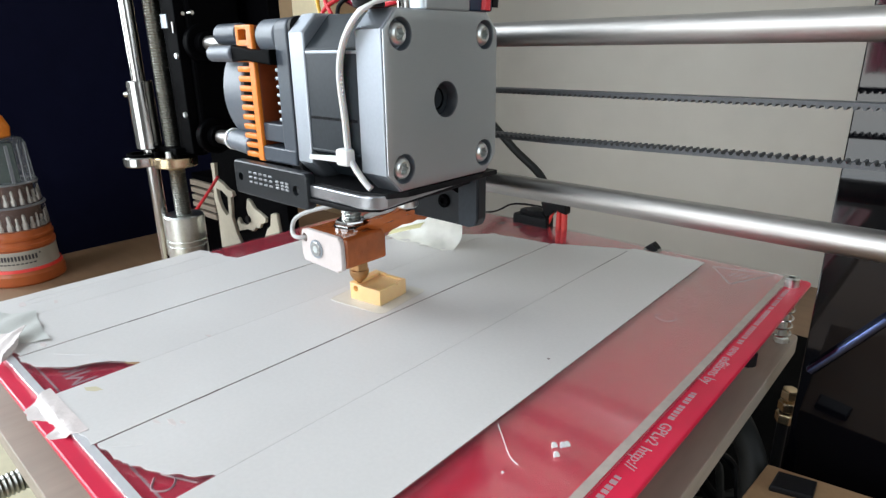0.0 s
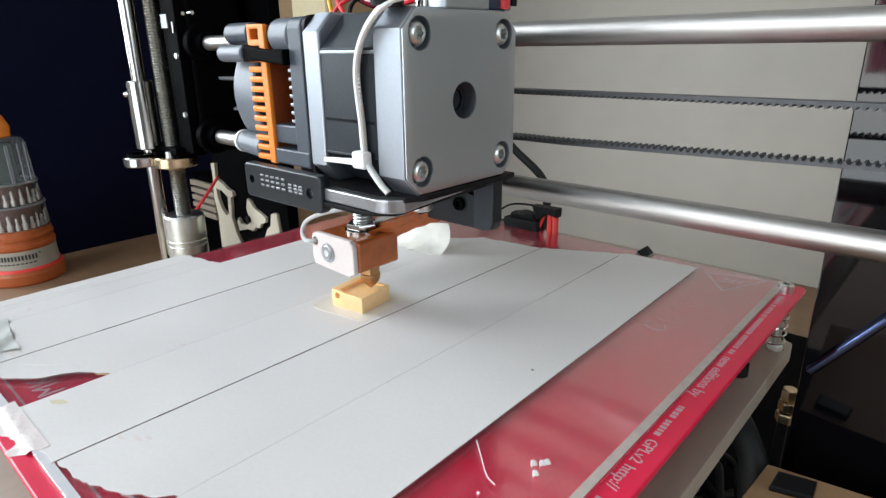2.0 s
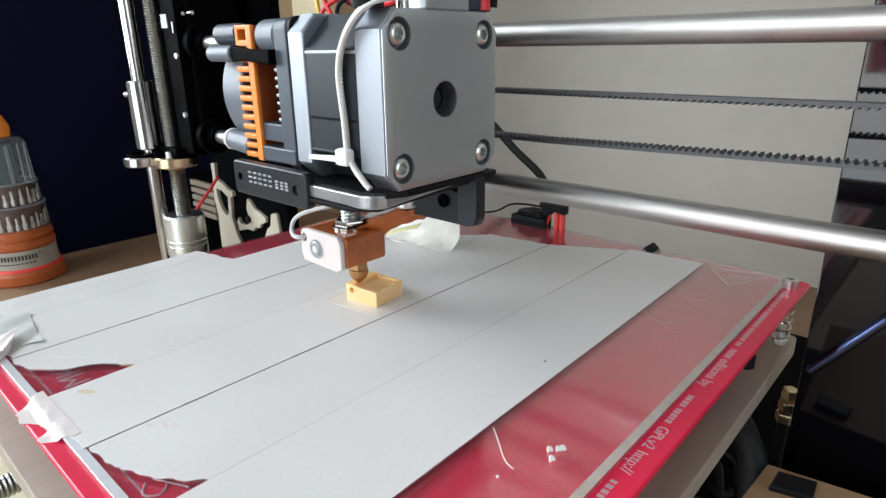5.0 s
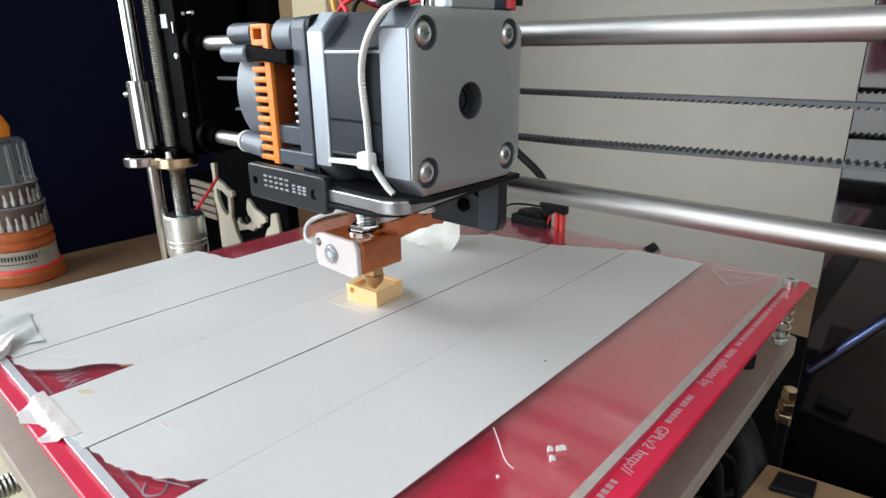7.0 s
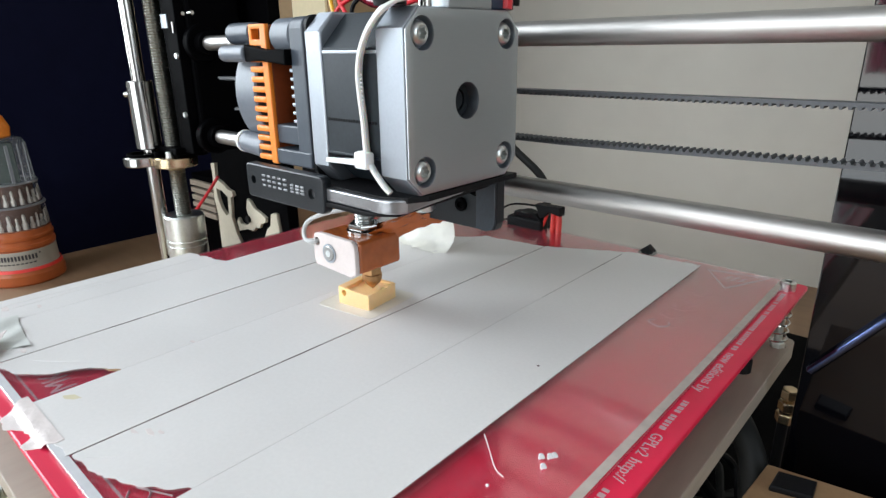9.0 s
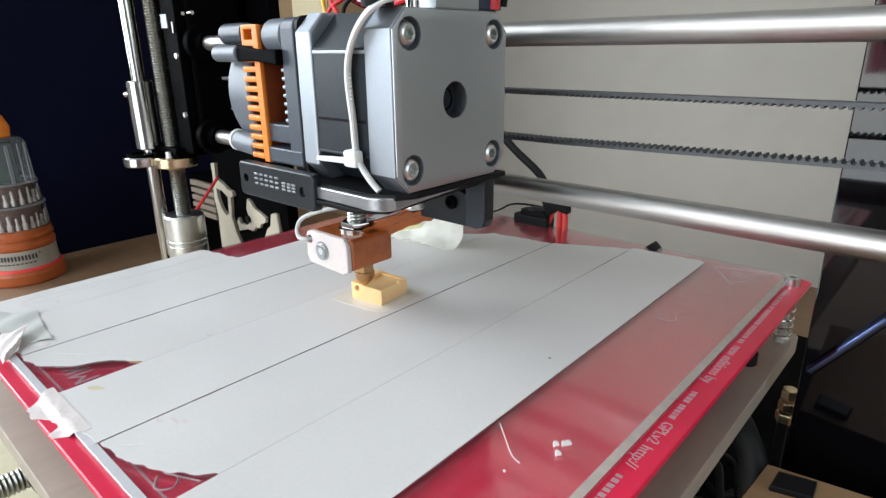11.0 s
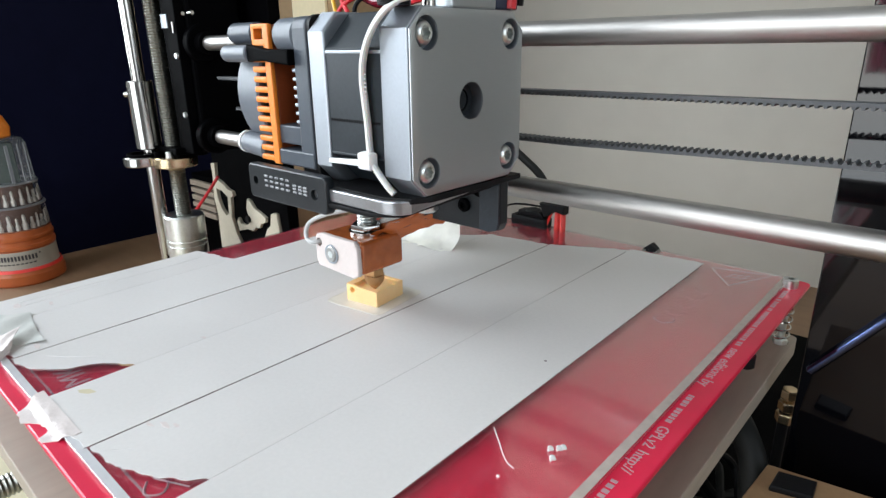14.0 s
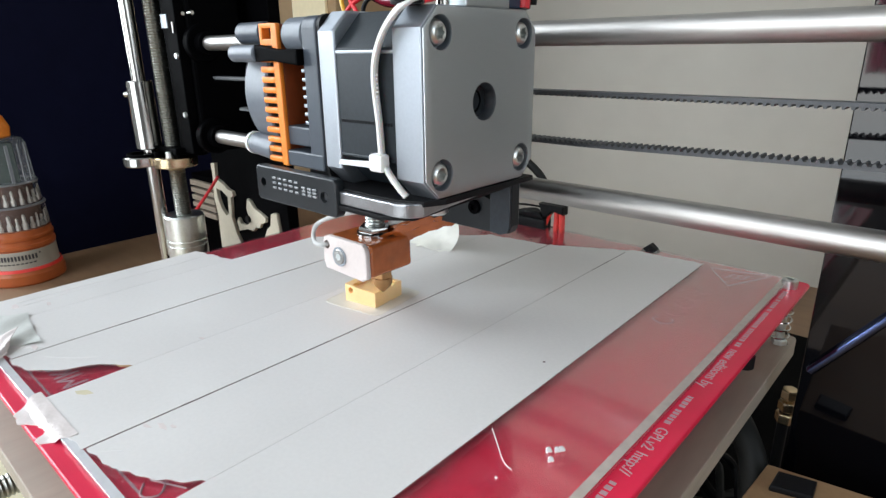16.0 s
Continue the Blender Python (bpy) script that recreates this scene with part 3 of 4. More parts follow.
    part("loose_tape", sheet(B(), patch((-222, 31.0, 88.9), (-217.5, 39.8, 91.6), (-206, 33.6, 88.7), (-200, 27.8, 88.6), 16, 8, 0.8), 0.15), M_TAPE_TORN, b, "turned up white tape flap")
    # curled tape end behind the hot end
    rows = []
    for i in range(15):
        t = i / 14
        x = -207 + 39 * t
        wob = 1.2 * math.sin(9 * t)
        rows.append([(x + wob * u, 186 + 7 * u + 5 * math.sin(u * 3) + 3 * t, 88.3 + (13.5 - 3 * abs(t - 0.6)) * (1 - math.cos(u * 2.1)) / 1.5 + 0.8 * math.sin(11 * t + 4 * u) + 0.5 * math.sin(23 * t - 9 * u)) for u in [k / 8 for k in range(9)]])
    part("loose_tape", sheet(B(), rows, 0.15), M_FOIL, b, "curled translucent whitish tape end")
    fold = [[(-202 + 21 * t + 0.6 * u, 184.5 + 1.5 * math.sin(3 * t) + 2.4 * u, 91.0 + 7.4 * t + 3.2 * u - 1.4 * u * u) for u in [k / 4 for k in range(5)]] for t in [k / 10 for k in range(11)]]
    part("tape_fold", sheet(B(), fold, 0.3), M_FOLD, b, "yellowed fold of the loose tape")
    # creases along the strips, and torn flecks
    for pts in ([(-246, 48), (-247, 70), (-246.4, 95), (-247.2, 116)], [(-250, 45), (-250.6, 60), (-249.8, 80)],
                [(-197, 41), (-190, 46), (-184, 52)], [(-209, 38), (-204.6, 43)], [(-212, 36), (-206, 39.5)], [(-136, 35), (-131, 40)]):
        part("crease", sweep(B(), smooth_path([(x, y, 88.15) for x, y in pts], 5), 0.2, 8, 0.7), M_TAPE, b, "slight crease in the tape")
    part("torn_backing", prism(B(), [(-177, 53.2), (-174.5, 55.6), (-171.6, 57.4), (-171.3, 55.2), (-173.6, 53.4)], "z", 88.02, 88.1), M_MDF, b, "small brown torn backing")
    rnd = random.Random(11)
    for x, y, r in ((-247.9, 46, 1.5), (-241, 55, 1.0), (-206, 41, 1.2), (-137.8, 46.2, 0.9), (-135.0, 48.6, 1.1), (-132.6, 50.4, 0.6), (-172.0, 77.8, 0.8)):
        pts = [(x + r * rnd.uniform(0.5, 1.3) * 1.9 * math.cos(a), y + r * rnd.uniform(0.3, 1.0) * math.sin(a)) for a in [k * math.pi / 5 for k in range(10)]]
        part("tape_fleck", prism(B(), pts, "z", 88.19, 88.3), M_TAPE_TORN, b, "small torn fleck of tape")
    part("dirt_spot", lathe(B(), (-81.9, 135.5, 88.2), (0, 0, 1), [(0, 0.45), (0.05, 0.4), (0.08, 0.1)], 8), M_SEAM, b, "small dark speck")
    part("stain", prism(B(), [(-168.6, 40.2), (-166.8, 42.6), (-163.6, 43.2), (-164.4, 41.4), (-166.6, 40)], "z", 88.19, 88.22), M_PAPER, b, "faint yellow stain")
    # corner screw and spring
    part("corner_screw", socket_screw(lathe(B(), (-44.4, 246.5, 56), (0, 0, 1), [(0, 1.5), (29, 1.5)], 12), (-44.3, 246.5, 86.6), (0, 0, 1), 2.75, 3.4, 1.4), M_SCREW, b, "zinc socket head screw")
    helix = [(-44.4 + 2.9 * math.cos(a), 246.5 + 2.9 * math.sin(a), 63.5 + 21.4 * a / (2 * math.pi * 6.5)) for a in [k * 2 * math.pi * 6.5 / 130 for k in range(131)]]
    part("spring", sweep(B(), helix, 0.33, 6), M_CHROME, b, "steel coil spring")
    part("nut", prism(B(), ngon(-44.4, 246.5, 2.7, 6), "z", 62.9, 65, 0.2), M_SCREW, b)
    # clip and leads at the back
    part("lead_clip", box(B(), -178, -157, 251.5, 258.5, 86, 91.6, 0.9), M_BLACK, b, "black plastic lead connector")
    part("clip_lid", prism(B(), [(-174.5, 91.5), (-174, 94.2), (-169, 95.2), (-161, 94.8), (-158, 91.5)], "y", 252.3, 257.8, 0.5), M_BLACK, b, "black connector lid")
    part("glue_blob", lathe(B(), (-166.4, 254.8, 94.4), (0, 0, 1), [(0, 4.2), (0.7, 4.0), (1.2, 2.8), (1.5, 1.2), (1.6, 0.4)], 9), M_LOOM, b, "greyish glue blob on the connector")
    part("lead_cap", prism(B(), [(-161.5, 99.6), (-147.2, 99.8), (-147.2, 95.4), (-153, 96.6), (-156.4, 93.4), (-158.6, 92.8)], "y", 252.2, 257.8, 0.6), M_BLACK, b, "black wedge shaped lead sleeve")
    for x, lean, r in ((-151.9, 0.5, 1.5), (-149.1, 1.2, 1.5), (-155.2, -4.2, 0.8)):
        part("red_lead", sweep(B(), smooth_path([(x, 255, 96.5), (x + lean * 0.4, 254.5, 91), (x + lean, 253.5, 84.5)], 5), r, 10), M_REDPL, b, "bright red lead")
    for k in range(4):
        part("solder_blob", lathe(B(), (-181 + 5.5 * k, 246 + 1.6 * (k % 2), 86.6), (0, 0, 1), [(0, 2.4 - 0.3 * k), (0.15, 1.4), (0.2, 0.3)], 12), M_REDPL if k % 2 else M_SEAM, board, "dark red solder spot")
    part("corner_plug", lathe(B(), (-41.6, 187, 79), (0, 0, 1), [(0, 2.0), (0.5, 2.6), (4.4, 2.6), (4.9, 2.0)], 18), M_BLACK, b, "black plug under the board edge")
    part("wing_nut", prism(B(), [(-107.5, 84.5), (-105, 88), (-102, 90.4), (-99.5, 88.4), (-97, 84.5)], "y", 251.5, 256, 0.5), M_BLACK, b, "black wing nut")
    part("lower_boss", cyl(B(), (-60, 200, 52), (-60, 200, 56), 4), M_BLACK, b)
    return b


BED = heated_bed()


def bed_litter():
    """Bits of filament that lie on the glass."""
    out = []
    rnd = random.Random(3)
    crumb = lathe(B(), (-56.9, 99.2, 88), (0, 0, 1), [(0, 0.4), (0.25, 0.8), (0.6, 0.75), (0.9, 0.5), (1.1, 0.15)], 8)
    for v in crumb.verts:
        v.co += Vector((rnd.uniform(-0.3, 0.3), rnd.uniform(-0.25, 0.25), rnd.uniform(0, 0.2)))
    c = solid("plastic_crumb", crumb, M_WHITEPL, (-56.9, 99.2, 88), "small white plastic crumb on the glass", "plastic crumb", "crumbs on the glass")
    out.append(c)
    for x, y, a in ((-59.0, 101.7, 40), (-57.6, 103.0, 80), (-57.0, 103.9, 10)):
        out.append(copy_thing(c, pose(x * MM, y * MM, 0.088, 0, 0, a)))
        BASE[out[-1].name] = Vector((x, y, 88))
    out.append(solid("plastic_speck", lathe(B(), (-62.6, 87.1, 88), (0, 0, 1), [(0, 0.3), (0.2, 0.4), (0.5, 0.1)], 6), M_WHITEPL, (-62.6, 87.1, 88), "tiny pale speck of plastic on the glass", "plastic speck"))
    out.append(solid("plastic_strand", sweep(B(), smooth_path([(-73.9, 100.5, 88.1), (-69.3, 96.5, 88.15), (-65.7, 93.3, 88.2), (-63.6, 91.9, 88.15), (-61.6, 91.4, 88.1)], 5), 0.12, 6), M_WHITEPL, (-68, 96, 88), "thin white curved strand of plastic on the glass", "plastic strand"))
    return out


LITTER = bed_litter()


def printed_part():
    p = thing("printed_part", (-147, 129, 88.2), "small yellow half printed plastic block on the bed", "printed part")
    near, turn = Vector((-147, 129, 0)), Matrix.Rotation(radians(8), 3, "Z")

    def turned(bm):
        for v in bm.verts:
            v.co = near + turn @ v.co
        return bm
    # block of 14 by 15 mm from its near corner, with a sunken top and a pin hole at the front
    body = prism(B(), [(-14, 88.2), (0, 88.2), (0, 93.9), (-8.6, 94.1), (-9.6, 94.4), (-14, 94.7)], "y", 0, 15, 0.3)
    body = cut(body, prism(B(), [(-11.4, 1.1), (-1.2, 1.1), (-1.2, 13.6), (-11.4, 13.6)], "z", 93.4, 97))
    body = cut(body, box(B(), -2.5, 1, 9.2, 10.4, 93.2, 97))
    body = cut(body, cyl(B(), (-11.3, -1, 92.6), (-11.3, 2.6, 92.6), 1.15, seg=20))
    part("block", turned(body), M_PLA, p)
    for i in range(9):
        z = 88.6 + 0.6 * i
        part("layer_line", turned(box(box(B(), -9.4, 0.02, -0.02, 0.3, z, z + 0.12), -0.3, 0.02, 0.31, 15.02, z, z + 0.12)), M_PLA, p)
    part("brim", turned(prism(B(), round_rect(-20, 5, -5, 21, 2.5), "z", 88.2, 88.27)), M_BRIM, p, "thin translucent brim round the block")
    part("brim_line", turned(sweep(B(), smooth_path([(-19.8, 5, 88.27), (-19.9, -3, 88.27), (-17.6, -4.9, 88.27), (-6, -5, 88.27), (2, -5, 88.27)], 5), 0.10, 6)), M_BRIM, p, "pale outline strand")
    return p


PRINT = printed_part()


# ---- extruder ----
def extruder():
    e = thing("extruder", (-120, 117, 100), "direct drive extruder carriage with stepper motor and hot end", "extruder")
    zc = 162.1
    corners = [(y, z) for z in (zc + 15.5, zc - 15.5) for y in (101.2, 132.2)]
    cap = prism(B(), round_rect(95.5, 137.8, zc - 21.15, zc + 21.15, 4.6, 1), "x", -113.2, -104.42, 0.3)

    def cap_holes():
        holes = B()
        for y, z in corners:
            cyl(holes, (-106.9, y, z), (-100, y, z), 3.7, seg=28)
        return cyl(holes, (-110, 116.65, zc), (-100, 116.65, zc), 4.5, seg=36)
    tool = cap_holes()
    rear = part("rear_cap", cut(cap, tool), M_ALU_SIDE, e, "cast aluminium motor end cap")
    # added sheet: face in lighter metal, cap sides painted darker against the glare
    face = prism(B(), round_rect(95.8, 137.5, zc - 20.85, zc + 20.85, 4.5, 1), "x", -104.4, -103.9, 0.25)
    part("cap_face", cut(face, cap_holes()), M_ALU, rear, "added brushed aluminium sheet that keeps the rear face lighter")
    for y, z in corners:
        part("cap_screw", star_screw(B(), (-107.0, y, z), (1, 0, 0), 2.9, 3.0), M_SCREW, rear, "zinc domed star recess screw")
    part("bearing", ring(B(), (-109.8, 116.65, zc), (1, 0, 0), 4.4, 2.9, 2.4, 32), M_BRACKET, rear, "dark bearing ring")
    part("shaft_end", cyl(B(), (-111, 116.65, zc), (-107.4, 116.65, zc), 2.5, bevel=0.3), M_BRACKET, rear)
    body = part("motor_body", prism(B(), round_rect(95.95, 137.4, zc - 20.8, zc + 20.8, 8.2, 1), "x", -133.4, -113.2), M_LAM, e, "black laminated motor body")
    for k in range(19):
        x = -132.6 + k * 0.98
        part("rivet_dot", box(B(), x, x + 0.5, 95.75, 96.1, 157.4, 158.1), M_BLACK, body)
    # highlight on the chamfer's edge, laid on as a bright strip
    part("edge_strip", box(B(), -133.3, -113.3, 95.7, 96.3, 173.4, 174.2, 0.15), M_ALU_SIDE, body, "edge highlight built as a bright strip")
    part("edge_strip", box(B(), -133.3, -113.3, 95.7, 96.3, 149.0, 149.7, 0.15), M_LAM, body)
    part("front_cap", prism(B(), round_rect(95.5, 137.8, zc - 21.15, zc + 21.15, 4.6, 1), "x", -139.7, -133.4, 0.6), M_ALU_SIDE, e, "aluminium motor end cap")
    part("gasket", prism(B(), round_rect(96.4, 137.4, zc - 20.8, zc + 20.8, 3), "x", -141.0, -139.75), M_BLACK, e)
    part("gear_plate", prism(B(), round_rect(96, 137.4, zc - 19, zc + 20.5, 3), "x", -147.0, -141.1, 0.5), M_FAN, e, "dark grey plastic gear housing")
    # lump and lever on top
    part("idler_boss", cyl(B(), (-156.5, 100.5, 178), (-147, 100.5, 178), 4.6, bevel=0.8), M_FANLIGHT, e, "light grey plastic boss")
    lever = part("lever_arm", cyl(B(), (-179, 95.3, 173.6), (-166, 95.3, 173.6), 2.3, bevel=0.4), M_FANLIGHT, e)
    part("lever_tip", prism(B(), [(-166, 171.4), (-158, 171.6), (-146.5, 170.6), (-146.5, 174.6), (-156, 174.6), (-166, 176)], "y", 93.8, 96.6, 0.5), M_DEEP, lever, "black lever tip")
    part("lower_block", box(B(), -157.6, -141.2, 96.6, 106, 149.4, 154.6, 0.5), M_FAN, e)
    part("lower_block", box(B(), -157.6, -141.2, 95.8, 110, 143.6, 148.0, 0.5), M_FAN, e)
    sink = part("heat_sink", box(B(), -156.5, -147.1, 118, 137, zc - 13, zc + 13), M_BRACKET, e, "finned aluminium heat sink")
    for k in range(9):
        z = 155.2 + k * 2.25
        part("fin", box(B(), -150.4, -147.2, 97.6, 118, z, z + 0.95, 0.2), M_ALU_SIDE, sink, "bright aluminium fin tip")
    # orange grille: side plate, spine, teeth and top loop
    gr = part("fan_grille", box(B(), -159.9, -157.2, 95.5, 96.9, 143.4, 181.2, 0.3), M_ORANGE, e, "bright orange printed plastic grille")
    # same orange plastic as the grille, with the side's shade put into the colour
    part("duct_wall", box(B(), -159.9, -157.4, 97.0, 137, 143.6, 181.0, 0.3), M_ORANGE_SHADE, gr, "side wall of the orange grille, its shade in the colour")
    for k in range(11):
        z = 144.2 + k * 2.72
        part("tooth", box(B(), -166.4, -159.7, 95.5, 97.2, z - 0.15, z + 1.5, 0.4), M_ORANGE, gr)
    for b in ((-165.6, -159.7, 95.6, 97.2, 180.0, 181.3), (-165.6, -159.7, 95.6, 97.2, 175.6, 177.3), (-165.6, -164.2, 95.6, 98.2, 176, 181)):
        part("loop_bar", box(B(), *b, 0.25), M_ORANGE, gr)
    fan = part("fan", lathe(B(), (-177.6, 117, zc), (1, 0, 0), [(0, 17.5), (0, 20.2), (0.6, 20.8), (10.6, 20.8), (11.2, 20.2), (11.2, 17.5)], 56), M_FANLIGHT, e, "dark blue grey round cooling fan")
    part("fan_core", box(B(), -165.9, -160.5, 99, 136, zc - 18, zc + 17), M_BLACK, fan)
    part("fan_boss", cyl(B(), (-178.5, 98.5, 179.0), (-165.8, 98.5, 179.0), 3.0, bevel=0.7), M_FAN, fan)
    part("fan_boss", cyl(B(), (-177.6, 98.5, 147.8), (-165.4, 98.5, 146.8), 3.3, bevel=0.7), M_FANLIGHT, fan)
    part("boss_ring", ring(B(), (-178.6, 98.5, 147.8), (1, 0, 0), 3.4, 1.4, 1.0, 24), M_WHITEPL, fan, "white washer")
    # plate with raised bars, and the base
    pl = prism(B(), round_rect(-168.2, -131.5, 133.3, 143.4, 1.6), "y", 91.6, 94.6, 0.5)
    tool = cyl(cyl(B(), (-164.6, 90, 138.6), (-164.6, 96, 138.6), 1.25, seg=20), (-136.6, 90, 138.2), (-136.6, 96, 138.2), 1.45, seg=20)
    np_ = part("name_plate", cut(pl, tool), M_BRACKET, e, "satin black plate with raised lettering")
    for k, x in enumerate((-159.6, -157.0, -154.4, -151.8, -149.2, -145.9, -143.4, -141.2)):
        top = 140.9 if k < 5 else 139.9
        for z in (137.5, (136.95 + top) / 2, top - 0.6):
            part("raised_bar", box(B(), x, x + 1.6, 91.3, 91.7, z - 0.1, z + 0.5, 0.12), M_BARS, np_)
    out = [(-140, 92.8)] + [(-112 + 6 * math.sin(a), 98.8 - 6 * math.cos(a)) for a in [k * math.pi / 12 for k in range(6)]] + [(-107.5, 104), (-112, 137), (-140, 137)]
    part("base_plate", prism(B(), out, "z", 136.9, 140.3, 0.4), M_BRACKETLIGHT, e, "satin metal base plate")
    out = [(-142, 94), (-112, 94), (-106, 97), (-103.6, 102), (-103.6, 138), (-142, 138)]
    part("base_sheet", prism(B(), out, "z", 139.4, 140.9, 0.2), M_BLACK, e)
    out = [(-142, 92.2), (-116, 92.2), (-109, 97), (-113, 138), (-142, 138)]
    part("under_sheet", prism(B(), out, "z", 135.6, 136.8, 0.2), M_BLACK, e)
    part("carriage_plate", cut(prism(B(), [(-168, 121.5), (-114, 121.5), (-111.5, 122.3), (-110.5, 124.5), (-110.5, 139.3), (-168, 139.3)], "y", 138, 142, 0.4), prism(B(), [(-122.4, 132.7), (-118.2, 134.0), (-118.2, 131.6)], "y", 137, 143)), M_BRACKET, e, "black carriage plate with a slot")
    # bluish reflection at the plate's right end, painted as a lighter tab
    part("carriage_tab", prism(B(), [(-117.8, 121.9), (-114, 121.6), (-111.6, 122.5), (-110.6, 124.6), (-110.6, 137.5), (-117.8, 137.5)], "y", 137.3, 137.98, 0.25), M_TAB, e, "black tab with the plate's bluish reflection in its colour")
    part("flange_bolt", socket_screw(B(), (-124, 138.1, 128.5), (0, -1, 0), 2.2, 1.2, 1.1), M_DEEP, e)
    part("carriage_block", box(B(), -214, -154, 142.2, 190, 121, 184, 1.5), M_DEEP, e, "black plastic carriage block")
    part("standoff", cyl(B(), (-128, 125, 128.4), (-128, 125, 135.4), 3.5, bevel=0.6), M_SCREW, e, "bright metal standoff")
    # hot end
    part("throat", threaded(B(), (-158.8, 128, 114), (0, 0, 1), 22, 3.4, 1.1, 0.45, 24), M_SCREW, e, "threaded steel throat")
    part("throat_nut", prism(B(), ngon(-158.8, 128, 5.7, 6, 0.1), "z", 116.4, 118.6, 0.5), M_CHROME, e, "steel hexagon nut")
    part("throat_washer", ring(B(), (-158.8, 128, 115.65), (0, 0, 1), 6.3, 3.0, 0.7, 32), M_CHROME, e, "steel washer")
    hb = part("heater_block", box(B(), -170.6, -149.3, 117, 135.4, 104.6, 115.6, 1.1, 3), M_KAPTON, e, "heater block wrapped in amber film")
    rnd = random.Random(9)
    pad = [(u + rnd.uniform(-0.4, 0.4), v + rnd.uniform(-0.4, 0.4)) for u, v in round_rect(-171.0, -149.4, 103.9, 116.2, 2.6, 5)]
    pad = cut(prism(B(), pad, "y", 115.2, 117.1, 0.5), cyl(cyl(B(), (-162.4, 114, 109.9), (-162.4, 116.9, 109.9), 3.0, seg=20), (-169.0, 114, 112.8), (-169.0, 119, 112.8), 1.5, seg=16))
    pd = part("insulation_pad", pad, M_COTTON, hb, "white insulation pad")
    part("clamp_screw", socket_screw(B(), (-162.4, 116.8, 109.9), (0, -1, 0), 2.6, 2.4, 1.25), M_STEEL, hb, "socket head clamp screw")
    part("screw_socket", prism(B(), ngon(-162.4, 109.9, 1.3, 6, 0.2), "y", 114.34, 114.6), M_SCREW, hb, "bright hexagon socket")
    part("washer", ring(B(), (-162.4, 115.1, 109.9), (0, -1, 0), 3.3, 2.6, 0.3, 24), M_ALU_SIDE, hb)
    part("sensor_sleeve", sweep(B(), smooth_path([(-169.4, 117.5, 112.8), (-170.5, 114.3, 112.6), (-174.5, 114.5, 112.6), (-178, 116.5, 114.4), (-177.5, 118, 117.5), (-172, 119.5, 120.5), (-163, 122, 123.3), (-152, 130, 125.5), (-148, 137, 126)], 6), 0.75, 10), M_SLEEVE, hb, "white woven sensor sleeve")
    for dy, dz, m in ((0, 0, M_KAPTON), (2.2, 0.6, M_KAPTON), (1.0, 2.0, M_SLEEVE)):
        part("heater_lead", sweep(B(), smooth_path([(-156, 131 + dy, 116.5 + dz), (-150, 133 + dy, 119 + dz), (-145, 135 + dy, 121 + dz), (-141, 136.4 + dy, 124.5 + dz)], 6), 1.1, 8), m, hb, "amber wrapped heater lead")
    rnd = random.Random(8)
    for x0, y0, z0, n in ((-159, 128, 116.0, 9), (-154, 124.5, 116.4, 8), (-151, 131, 118.5, 9)):
        part("film_end", sheet(B(), [[(x0 + 2.1 * i + 0.9 * k + rnd.uniform(-0.4, 0.4), y0 + 1.3 * i + 1.9 * k, z0 + 0.95 * i - 0.1 * k * k + rnd.uniform(-0.9, 1.1)) for k in range(6)] for i in range(n)], 0.12), M_KAPTON, hb, "crumpled loose end of amber film")
    noz = B()
    prism(noz, ngon(-158.0, 129.4, 3.6, 6, 0.3), "z", 99.6, 104.8, 0.4)
    lathe(noz, (-158.0, 129.4, 94.3), (0, 0, 1), [(0, 0.5), (0.5, 1.0), (2.2, 2.7), (3.6, 3.4), (5.4, 3.5)], 20)
    part("nozzle", noz, M_BRASS, e, "sooty brass nozzle")
    # tie round the motor
    tie = part("cable_tie", sweep(B(), smooth_path([(-104.5, 104, 185.5), (-106.5, 98.5, 185), (-110, 94.6, 182.3), (-115.5, 94.3, 176.5), (-118.2, 94.5, 169), (-117.6, 94.8, 158), (-117.0, 94.8, 150), (-115, 94.6, 147), (-111.5, 94.6, 143.6), (-109.8, 95.2, 141.8)], 8), 1.75, 10, 0.45), M_WHITEPL, e, "white nylon cable tie")
    part("tie_head", box(B(), -119.3, -114.8, 92.2, 95.2, 147.0, 151.2, 0.7), M_WHITEPL, tie)
    part("tie_tail", prism(B(), [(-131.6, 147.2), (-131.2, 148.4), (-119, 149.2), (-119, 147.6)], "y", 93.2, 94.2, 0.2), M_WHITEPL, tie)
    for k in range(17):
        z = 153.5 + k * 0.95
        part("tie_notch", box(B(), -117.0 - 0.025 * k, -116.35 - 0.025 * k, 93.95, 94.2, z, z + 0.45), M_WHITEPL, tie)
    # parts on top of the motor
    part("top_block", box(B(), -112, -104.2, 110, 126.5, 183, 200, 0.5), M_ALU, e, "aluminium block")
    part("top_screw", cyl(B(), (-108, 106.5, 183), (-108, 106.5, 187.5), 1.6, bevel=0.3), M_CHROME, e)
    part("grommet", lathe(B(), (-110, 97.5, 183.4), (0, 0, 1), [(0, 3.6), (2.2, 3.9), (2.6, 2.6), (4, 2.6), (4.4, 3.4), (9, 3.4)], 24), M_BLACK, e, "black rubber grommet")
    plug = part("motor_plug", box(B(), -120, -105.2, 127.5, 137, 183.4, 198, 0.5), M_PLUG, e, "dark blue plug")
    part("plug_lead", sweep(B(), [(-105, 133.5, 183.6), (-104.9, 134, 190), (-105, 134.5, 200)], 1.5, 8), M_REDWIRE, plug)
